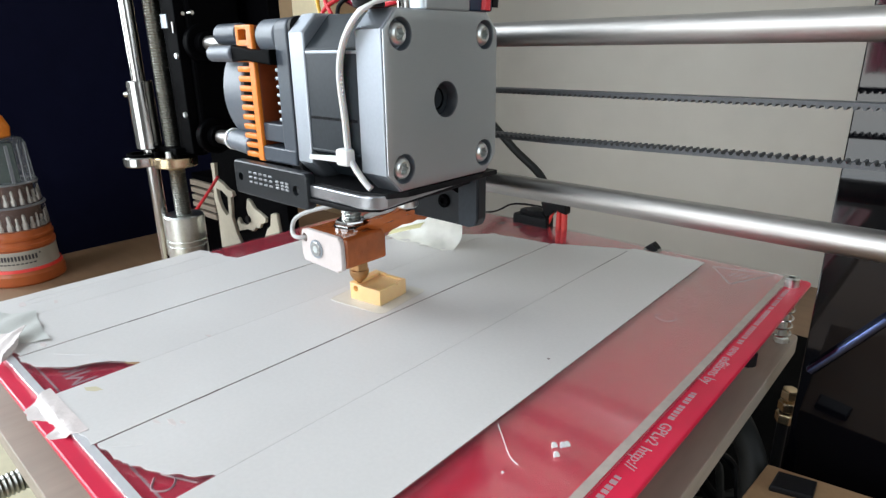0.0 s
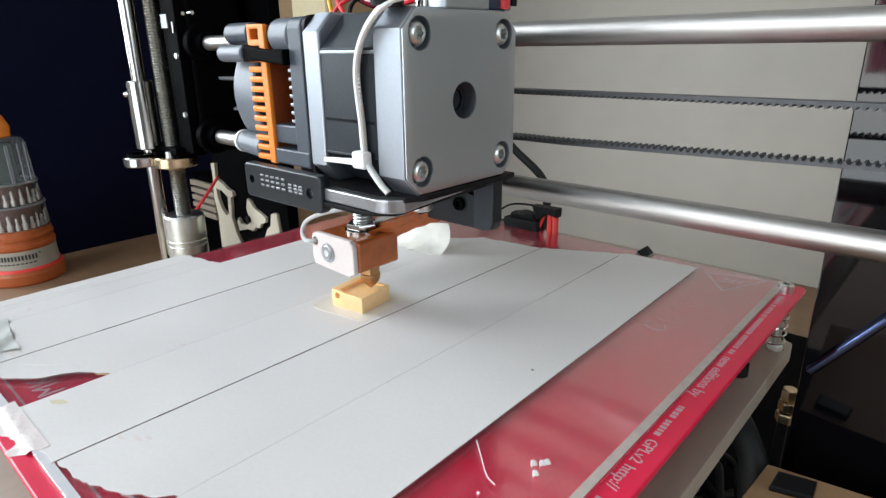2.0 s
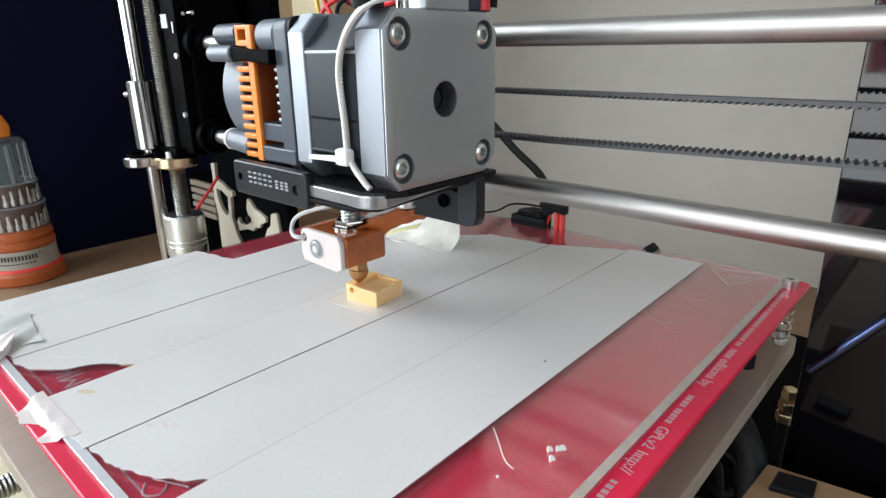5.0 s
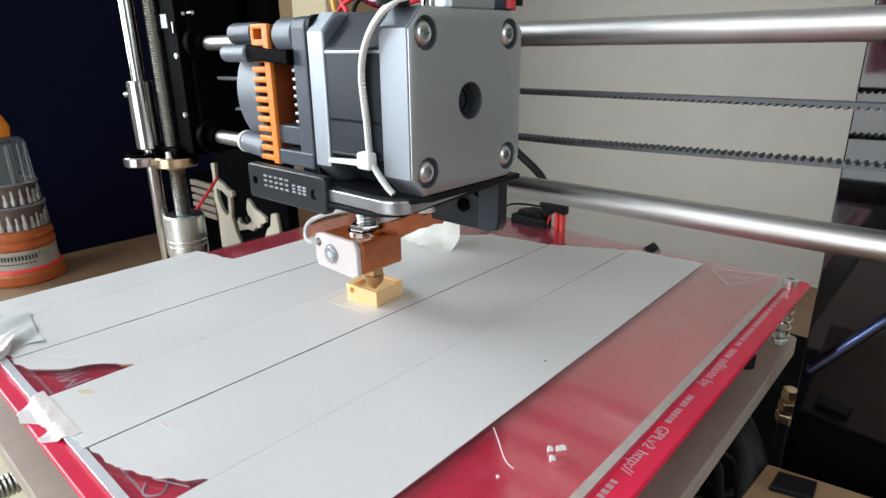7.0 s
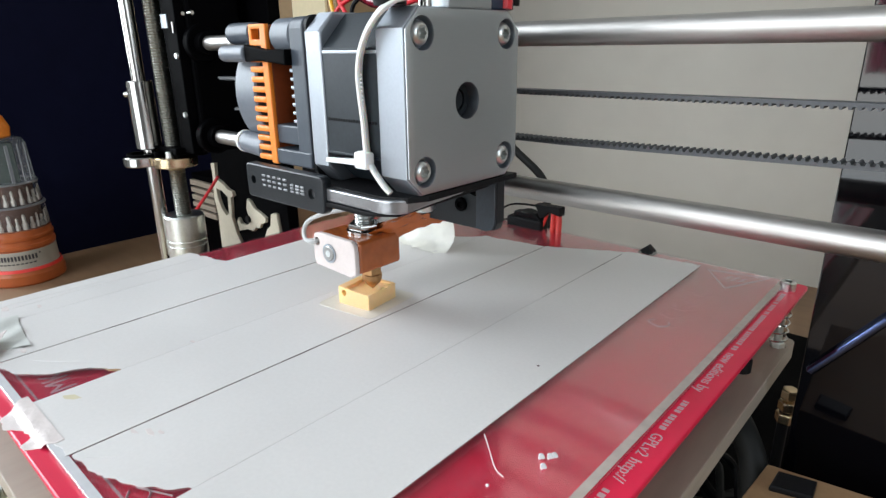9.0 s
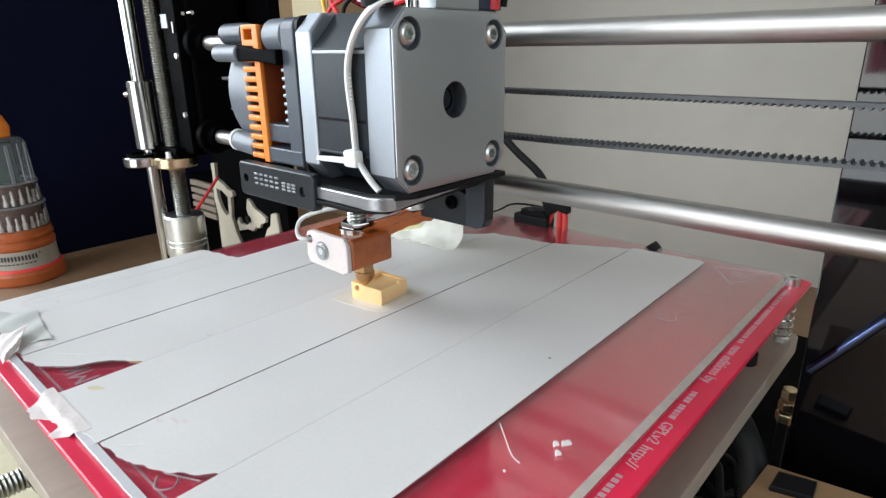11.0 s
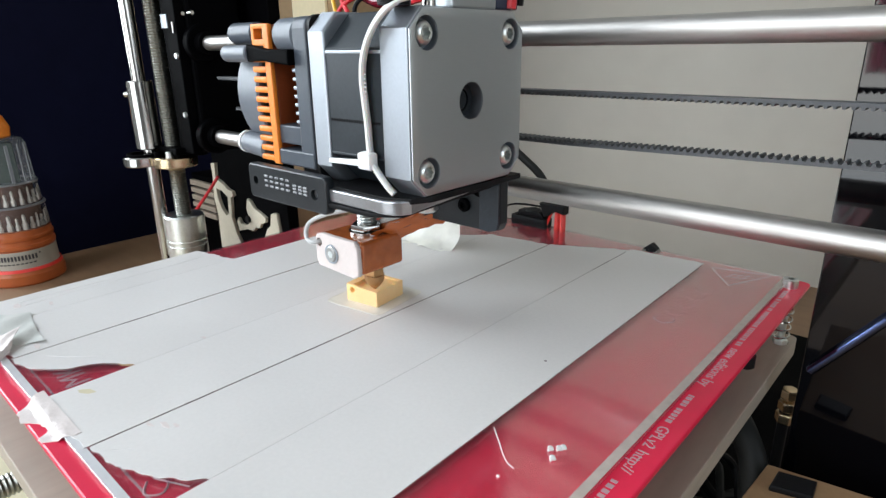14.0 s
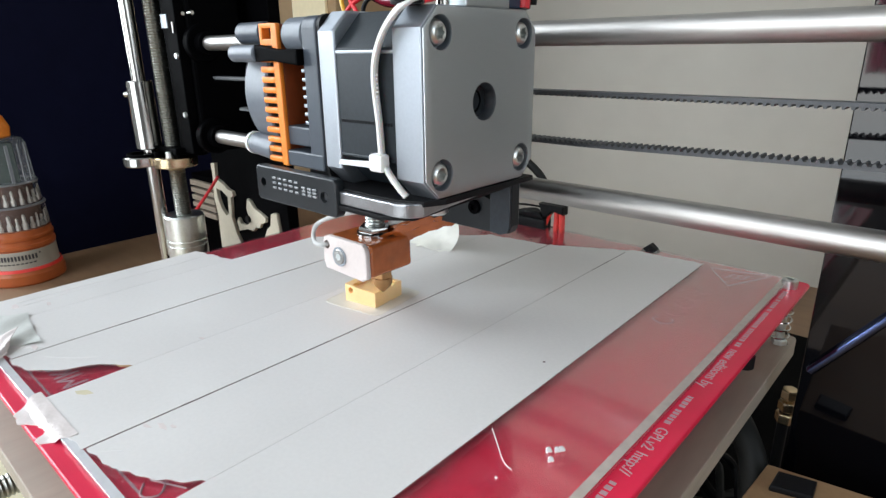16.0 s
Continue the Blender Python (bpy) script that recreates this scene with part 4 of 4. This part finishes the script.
    part("plug_lead", sweep(B(), [(-106, 138, 184.6), (-105.5, 138.2, 190), (-104.5, 139, 200)], 1.5, 8), M_BLACK, plug)
    for m, pts in ((M_YELLOWWIRE, [(-168, 129, 181), (-170.5, 130, 185), (-173, 131, 190), (-174, 133, 198)]), (M_REDWIRE, [(-166, 128, 181), (-169, 129, 184.5), (-165, 129.5, 188), (-158, 132, 191)]),
                   (M_REDWIRE, [(-162, 128, 181), (-163, 128.5, 185), (-167.5, 130, 189), (-170, 132, 195)]), (M_BLACK, [(-160, 129, 181), (-161, 129.5, 186), (-158, 130, 189), (-150, 131, 191)])):
        part("thin_lead", sweep(B(), smooth_path(pts, 6), 0.7, 8), m, e, "thin coloured motor lead")
    part("cable_jacket", sweep(B(), smooth_path([(-108, 124, 193), (-128, 126, 188.6), (-146, 130, 187.6), (-158, 133, 189.5), (-175, 138, 196)], 8), 2.1, 14), M_CRIMSON, e, "glossy dark red cable jacket")
    part("cable_jacket", sweep(B(), smooth_path([(-108, 130, 196), (-130, 131, 191.8), (-150, 134, 191), (-176, 142, 199)], 8), 2.0, 14), M_BLACK, e, "black cable jacket")
    for k, (m, dz) in enumerate(((M_REDWIRE, 0), (M_REDWIRE, 1.8), (M_BLACK, 3.2), (M_REDWIRE, 4.4), (M_CLOTH, 2.5))):
        part("motor_lead", sweep(B(), smooth_path([(-112, 118 + 3 * k, 188 + dz), (-122, 116 + 3 * k, 185.8 + dz * 0.6), (-134, 122 + 3 * k, 186.5 + dz), (-150, 128 + 3 * k, 190 + dz)], 6), 0.85, 8), m, e)
    return e


EXTRUDER = extruder()


# ---- left lift axis ----
def left_z_axis():
    solid("lift_rod", cyl(B(), (-389, 157, 0), (-389, 157, 330), 4, seg=32), M_CHROME, (-389, 157, 0), "polished vertical steel rod beside the lead screw", "guide rod")
    solid("lead_screw", threaded(B(), (-376, 166, 44), (0, 0, 1), 280, 5.0, 1.55, 0.6, 22), M_THREAD, (-376, 166, 44), "oily threaded vertical lead screw", "lead screw")
    c = thing("shaft_coupler", (-376, 166, 0), "aluminium shaft coupler on a black lift motor", "shaft coupler")
    part("coupler", lathe(B(), (-376, 166, 46), (0, 0, 1), [(0, 11.6), (0.6, 12.2), (9, 12.2), (9, 11.4), (10, 11.4), (10, 12.2), (12.5, 12.2), (12.5, 11.4), (13.5, 11.4), (13.5, 12.2), (28, 12.2), (29, 11.4), (29, 5.5)], 40), M_SCREW, c)
    part("lift_motor", prism(B(), round_rect(-397, -355, 145, 187, 4), "z", 2, 40, 0.6), M_DEEP, c, "black stepper motor")
    part("motor_shaft", cyl(B(), (-376, 166, 40), (-376, 166, 46), 2.5), M_STEEL, c)
    x = thing("axis_end", (-358, 178, 108), "black plastic axis end with bearing and flanges", "axis end")
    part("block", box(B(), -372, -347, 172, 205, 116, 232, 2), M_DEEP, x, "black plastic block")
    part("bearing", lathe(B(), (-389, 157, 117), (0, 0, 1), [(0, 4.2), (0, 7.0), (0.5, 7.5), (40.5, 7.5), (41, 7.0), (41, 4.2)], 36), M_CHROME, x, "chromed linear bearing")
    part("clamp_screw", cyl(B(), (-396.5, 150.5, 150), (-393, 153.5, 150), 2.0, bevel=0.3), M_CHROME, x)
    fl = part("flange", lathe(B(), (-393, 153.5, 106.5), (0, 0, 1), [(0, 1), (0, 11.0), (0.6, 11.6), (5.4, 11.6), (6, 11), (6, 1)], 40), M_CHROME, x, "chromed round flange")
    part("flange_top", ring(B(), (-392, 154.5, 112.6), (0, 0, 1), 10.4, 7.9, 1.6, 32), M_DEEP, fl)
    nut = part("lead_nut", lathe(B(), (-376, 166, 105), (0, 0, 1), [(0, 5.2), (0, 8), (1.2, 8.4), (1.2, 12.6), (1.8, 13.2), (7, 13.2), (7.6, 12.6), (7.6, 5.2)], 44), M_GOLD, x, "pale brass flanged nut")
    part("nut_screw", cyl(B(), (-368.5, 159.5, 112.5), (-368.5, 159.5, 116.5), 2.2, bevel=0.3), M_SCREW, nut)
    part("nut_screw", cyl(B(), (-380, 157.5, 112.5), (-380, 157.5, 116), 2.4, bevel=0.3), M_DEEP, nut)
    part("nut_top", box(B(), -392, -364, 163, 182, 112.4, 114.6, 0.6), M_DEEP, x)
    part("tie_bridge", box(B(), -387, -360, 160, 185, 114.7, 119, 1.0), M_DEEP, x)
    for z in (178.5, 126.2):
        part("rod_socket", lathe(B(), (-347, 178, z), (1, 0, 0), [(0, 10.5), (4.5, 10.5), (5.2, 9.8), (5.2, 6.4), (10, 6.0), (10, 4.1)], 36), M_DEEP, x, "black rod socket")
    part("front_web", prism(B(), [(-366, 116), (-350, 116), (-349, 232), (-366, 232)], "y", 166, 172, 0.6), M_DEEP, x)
    part("label", box(B(), -366, -358.5, 165.4, 166.0, 187, 194.5, 0.2), M_SILVER, x, "silver label")
    for u, w in ((-355, 6), (-343, 5)):
        part("bright_pin", cyl(B(), (u, 171, 194.5), (u + w, 171, 194.5), 1.2, bevel=0.2), M_CHROME, x)
    part("bright_pin", cyl(B(), (-352, 165.5, 184), (-351.5, 165.5, 190), 0.7), M_CHROME, x)
    part("side_screw", lathe(B(), (-352, 165.8, 172), (0, -1, 0), [(0, 1.8), (1.2, 1.6), (1.2, 0.8)], 16), M_SCREW, x)
    part("side_screw", lathe(B(), (-352, 165.8, 139), (0, -1, 0), [(0, 1.8), (1.2, 1.6), (1.2, 0.8)], 16), M_SCREW, x)
    solid("red_lead", sweep(B(), smooth_path([(-432, 188, 40), (-424, 190, 55.5), (-409, 193, 70), (-396, 196, 83), (-390, 200, 92)], 6), 1.1, 8), M_REDWIRE, (-424, 190, 40), "thin red wire rising from the motor", "wire")


left_z_axis()


# ---- things round the printer ----
def slatted_box():
    b = thing("slatted_box", (-500, 250, 0), "dark box with beige slats behind the printer", "box")
    part("case", box(B(), -521, -474, 242, 280, 0, 72, 1), M_DEEP, b)
    for k in range(5):
        part("slat", box(B(), -518, -478, 238.5, 242.2, 36 + 6.6 * k, 40.6 + 6.6 * k, 0.5), M_SLAT, b)


slatted_box()


def drill_tub():
    cx, cy = -566.0, 114.0
    t = thing("drill_tub", (cx, cy, 0), "clear and orange plastic tub full of drill bits", "storage tub")

    def turned(profile, z=0, caps=True):
        return lathe(B(), (cx, cy, z), (0, 0, 1), profile, 56, caps)
    part("base", turned([(0, 26.8), (1.5, 27.8), (8, 27.8), (9.4, 26.8), (11, 26.6), (11.8, 24.4), (28, 24.0), (29, 25.0), (31.5, 25.0), (32.3, 24.2), (35, 24.0), (36, 24.9), (38, 24.9), (39, 24.0), (42.5, 23.6), (43, 22)]), M_ORANGE_BOX, t, "orange ribbed plastic base")
    lab = part("label", turned([(0, 24.6), (0, 24.9), (14, 24.5), (14, 24.2)], 13.4, False), M_LABEL, t, "pale paper label")
    for a0, a1, z, h, w in ((-58, 14, 20.6, 3.8, 3.2), (14, 20, 24.0, 1.0, 3), (-58, 10, 17.4, 1.0, 4.5)):
        step = w + 2.2
        for i in range(max(1, int((a1 - a0) // step))):
            a, q = radians(a0 + step * i), radians(a0 + step * i + w)
            pts = [(cx + r * math.cos(k), cy + r * math.sin(k)) for r, k in ((24.2, a), (24.2, q), (24.95, q), (24.95, a))]
            part("print_bar", prism(B(), pts, "z", z, z + h), M_INK, lab, "illegible dark lettering")
    part("red_band", turned([(0, 26.0), (0, 26.9), (2.2, 26.2), (2.2, 25.0)], 11.2, False), M_REDPL, t, "red stripe")
    # two clear tiers of bits, each closed by a frosted flange, and a smooth dome
    for z, r0, r1, h in ((43, 23.8, 22.8, 18), (62, 22.4, 20.8, 16.5)):
        tier = part("clear_tier", turned([(0, r0), (h, r1)], z, False), M_CLEAR, t, "clear plastic tier")
        tier.visible_shadow = False
        part("flange", ring(B(), (cx, cy, z + h), (0, 0, 1), r1 + 1.0, r1 - 2.4, 1.1, 56), M_CLEARRIB, tier, "frosted flange")
    part("insert", turned([(0, 17.5), (18, 17.5)], 43), M_CORE, t, "brown drill insert")
    part("insert", turned([(0, 15.5), (16, 15.5)], 62.2), M_CORE, t, "brown drill insert")
    rnd = random.Random(4)
    for z, r, n, top in ((43.5, 20.4, 14, 13), (62.5, 18, 11, 13)):
        for k in range(n):
            a = radians(-95 + 200 * k / n + rnd.uniform(-2, 2))
            h = top * rnd.uniform(0.7, 1.05)
            bit = rnd.uniform(1.1, 1.9)
            part("drill_bit", lathe(B(), (cx + r * math.cos(a), cy + r * math.sin(a), z), (0, 0, 1), [(0, bit * 1.2), (h * 0.35, bit * 1.2), (h * 0.45, bit * 0.75), (h * 0.9, bit * 0.7), (h, 0.2)], 9), M_BITS, t, "pale metal drill bit")
    dome = part("clear_dome", turned([(0, 20.6), (14, 20.0), (29, 19.0), (32.5, 17), (34, 12)], 79.6), M_CLEAR, t, "clear plastic dome")
    dome.visible_shadow = False
    part("insert", box(B(), cx + 2, cx + 9, cy - 6, cy + 8, 79.4, 109, 0.6), M_GREENISH, t, "grey green insert")
    for a, w in ((-70, 3.0), (-28, 2.2), (6, 3.4), (34, 1.2), (58, 1.6), (80, 1.0)):
        pts = [(cx + r * math.cos(radians(a + da)), cy + r * math.sin(radians(a + da))) for r, da in ((17.5, -w), (17.5, w), (18.4, w), (18.4, -w))]
        part("rib", prism(B(), pts, "z", 80, 108.5), M_CLEARRIB, dome, "frosted rib")
    part("knob", turned([(0, 9.5), (1.0, 11), (8, 11.5), (16, 8), (19, 4)], 113.6), M_ORANGE, t, "orange lid knob")


drill_tub()


def wooden_box():
    b = thing("wooden_box", (-10, 170, 0), "small brown fibreboard box with a black switch", "box")
    body = part("body", prism(B(), [(-31.5, 190.5), (70, 205), (70, 100), (-38, 100)], "z", 0, 45, 0.5), M_MDF, b)
    part("switch", prism(B(), [(-27.6, 186.2), (-17.2, 188.6), (-16.6, 180), (-27.8, 177)], "z", 44.8, 47.2, 0.7), M_BLACK, b, "black rocker switch")


wooden_box()


def base_parts():
    solid("cable_loom", sweep(B(), smooth_path([(-62, 214, 53), (-48, 205, 51), (-38, 197, 42), (-35, 193, 32), (-34, 190, 20), (-40, 186, 4.8)], 8), 4.6, 14), M_LOOM, (-38, 195, 0), "thick dark cable loom beside the frame", "cable")
    n = thing("brass_fitting", (-36, 232, 0), "dull brass fitting behind the frame plate", "fitting")
    part("post", cyl(B(), (-36, 232, 0), (-36, 232, 43), 2.0), M_BLACK, n)
    for k in range(3):
        part("nut", prism(B(), ngon(-35.5, 232, 3.6 - 0.3 * k, 6, 0.3 * k), "z", 37.5 + 5 * k, 41.8 + 5 * k, 0.6), M_GOLD, n)
    for x in (-95, -229):
        if x == -95:
            solid("bed_rail", cyl(B(), (x, -60, 34), (x, 330, 34), 4, seg=28), M_STEEL, (x, 0, 34), "steel rail under the print bed", "guide rod")
        else:
            solid("threaded_rod", threaded(B(), (x, -60, 32), (0, 1, 0), 390, 4.2, 1.5, 0.55, 18), M_THREAD, (x, 0, 32), "threaded steel rod of the base", "threaded rod")
            solid("rod_nut", prism(B(), ngon(x, 32, 7.4, 6, 0.2), "y", 32, 38.5, 0.4), M_BLACK, (x, 34, 32), "black nut on the threaded rod", "nut")
        for y in (-58, 318):
            solid("rail_clamp", prism(B(), [(x - 9, 0), (x + 9, 0), (x + 9, 12), (x + 6, 42), (x - 6, 42), (x - 9, 12)], "y", y, y + 12, 0.8), M_BLACK, (x, y, 0), "black plastic rail clamp on the desk", "rail clamp", "rail clamps")
    solid("paper_sheet", prism(B(), [(-420, -60), (-150, -40), (-160, 60), (-430, 50)], "z", 0.0, 0.6), M_PAPER, (-300, 0, 0), "pale yellowish paper sheet on the desk", "paper")
    solid("frame_strut", sweep(B(), smooth_path([(-262, 330, 133), (-234, 330, 110), (-211, 330, 93), (-207, 331, 75), (-207, 332, 0)], 6), 2.6, 12), M_LOOM, (-207, 332, 0), "slanted dark strut behind the bed", "strut")
    for z, dz in ((62, 15), (56, 9)):
        solid("thin_wire", sweep(B(), smooth_path([(-330, 335, z - 8), (-257, 330, z), (-228, 325, z + dz * 0.8), (-190, 318, z + dz)], 6), 0.7, 6), M_BLACK, (-257, 330, z), "thin black wire behind the bed", "wire")
    # scraps under the bed
    rnd = random.Random(21)
    for k in range(9):
        x, y = rnd.uniform(-75, -45), rnd.uniform(120, 240)
        solid("scrap_cable", sweep(B(), smooth_path([(x - 10, y, 3), (x, y + rnd.uniform(-14, 14), rnd.uniform(6, 26)), (x + 8, y + rnd.uniform(-14, 14), rnd.uniform(4, 20)), (x + 14, y + rnd.uniform(-20, 20), 3)], 6), rnd.uniform(1.3, 2.6), 8), rnd.choice((M_LOOM, M_OLIVE, M_BLACK)), (x, y, 0), "tangled dark cable lying on the desk", "cable", "cables on the desk")


base_parts()


def top_left_bits():
    c = thing("cardboard_box", (-560, 440, 0), "tall beige cardboard box against the wall", "box")
    part("carton", box(B(), -605, -500, 400, 490, 0, 330, 1.5), M_CARTON, c)
    part("flap", box(B(), -567, -512, 396.2, 399.8, 203, 310, 0.5), M_LID, c, "pale inner flap, strong light put into its colour")


top_left_bits()


# ---- moving things ----
SLIDE = [(0.0, 0.0), (0.2, 0.5), (0.3, 2.5), (0.5, 8.4), (0.7, 11.0), (0.8, 11.3), (1.0, 11.4), (1.2, 11.1), (1.3, 10.0), (1.5, 7.95), (1.7, 7.0), (2.0, 6.15),
         (2.3, 5.2), (2.5, 1.37), (2.7, -2.0), (2.8, -0.2), (3.0, 5.38), (3.2, 9.4), (3.5, 11.8), (3.8, 10.8), (4.0, 10.6), (4.2, 7.2),
         (4.7, 2.0), (5.2, -1.0), (5.7, 7.0), (6.3, 12.0), (6.5, 12.2), (6.7, 10.2), (7.0, 7.95), (7.2, 7.6), (7.5, 9.4), (7.7, 5.0), (8.0, -1.3), (8.2, 0.5),
         (8.5, 8.5), (8.7, 9.3), (9.0, 7.0), (9.2, 6.6), (9.7, 11.0), (10.3, 4.0), (10.8, 0.0), (11.3, 8.5), (11.5, 7.45), (11.8, 6.1), (12.0, 6.15),
         (12.3, 2.0), (12.5, -1.7), (12.7, 2.5), (13.0, 9.8), (13.2, 11.4), (13.5, 11.9), (13.8, 10.6), (14.0, 8.25), (14.3, 7.2), (14.5, 5.8), (15.0, 1.75), (15.3, -1.4),
         (15.5, 3.55), (15.8, 9.8), (16.0, 12.35)]
FEED = [(0.0, 0.0), (0.2, 0.6), (0.5, 0.8), (0.7, -1.0), (0.8, -3.2), (1.0, -9.2), (1.2, -4.6), (1.3, -1.9), (1.5, -1.17), (1.7, -5.0), (1.8, -6.6), (2.0, -8.3), (2.2, -3.2),
        (2.3, -1.0), (2.5, -0.55), (2.8, 1.0), (3.0, 1.27), (3.3, 0.1), (3.5, -5.1), (3.7, -8.6), (3.8, -6.8), (4.0, -3.3), (4.2, -1.5),
        (4.7, -6.0), (5.2, 0.5), (5.7, -1.0), (6.3, -4.6), (6.5, -10.2), (6.7, -5.2), (7.0, -1.7), (7.2, -0.3), (7.5, 0.1), (8.0, 0.6), (8.5, 0.8), (8.7, 0.0), (9.0, -5.3), (9.2, -9.0),
        (9.7, -3.0), (10.3, 0.5), (10.8, 0.8), (11.3, -1.2), (11.5, -4.5), (11.8, -6.0), (12.0, -3.55), (12.3, 0.0), (12.5, 0.7), (12.7, 1.1), (13.0, 1.3), (13.2, -1.2), (13.5, -9.9), (13.8, -3.2),
        (14.0, -1.6), (14.3, -7.3), (14.5, -9.5), (14.8, -3.5), (15.0, -1.1), (15.3, 1.8), (15.5, 1.85), (15.8, 0.0), (16.0, -2.3)]


def motions():
    def rows(ob, table, axis):
        x, y, z = BASE[ob.name] * MM
        return [(t, pose(x + s * MM * (axis == "x"), y + s * MM * (axis == "y"), z)) for t, s in table]
    walk(EXTRUDER, rows(EXTRUDER, SLIDE, "x"))
    walk(BED, rows(BED, FEED, "y"))
    walk(PRINT, rows(PRINT, FEED, "y"))
    for ob in LITTER:
        walk(ob, rows(ob, FEED, "y"))
    # the strands of the belt run with and against the carriage
    walk(STRANDS[0], [(t, pose(-s * MM, 0, 0)) for t, s in SLIDE])
    walk(STRANDS[1], [(t, pose(s * MM, 0, 0)) for t, s in SLIDE])


motions()
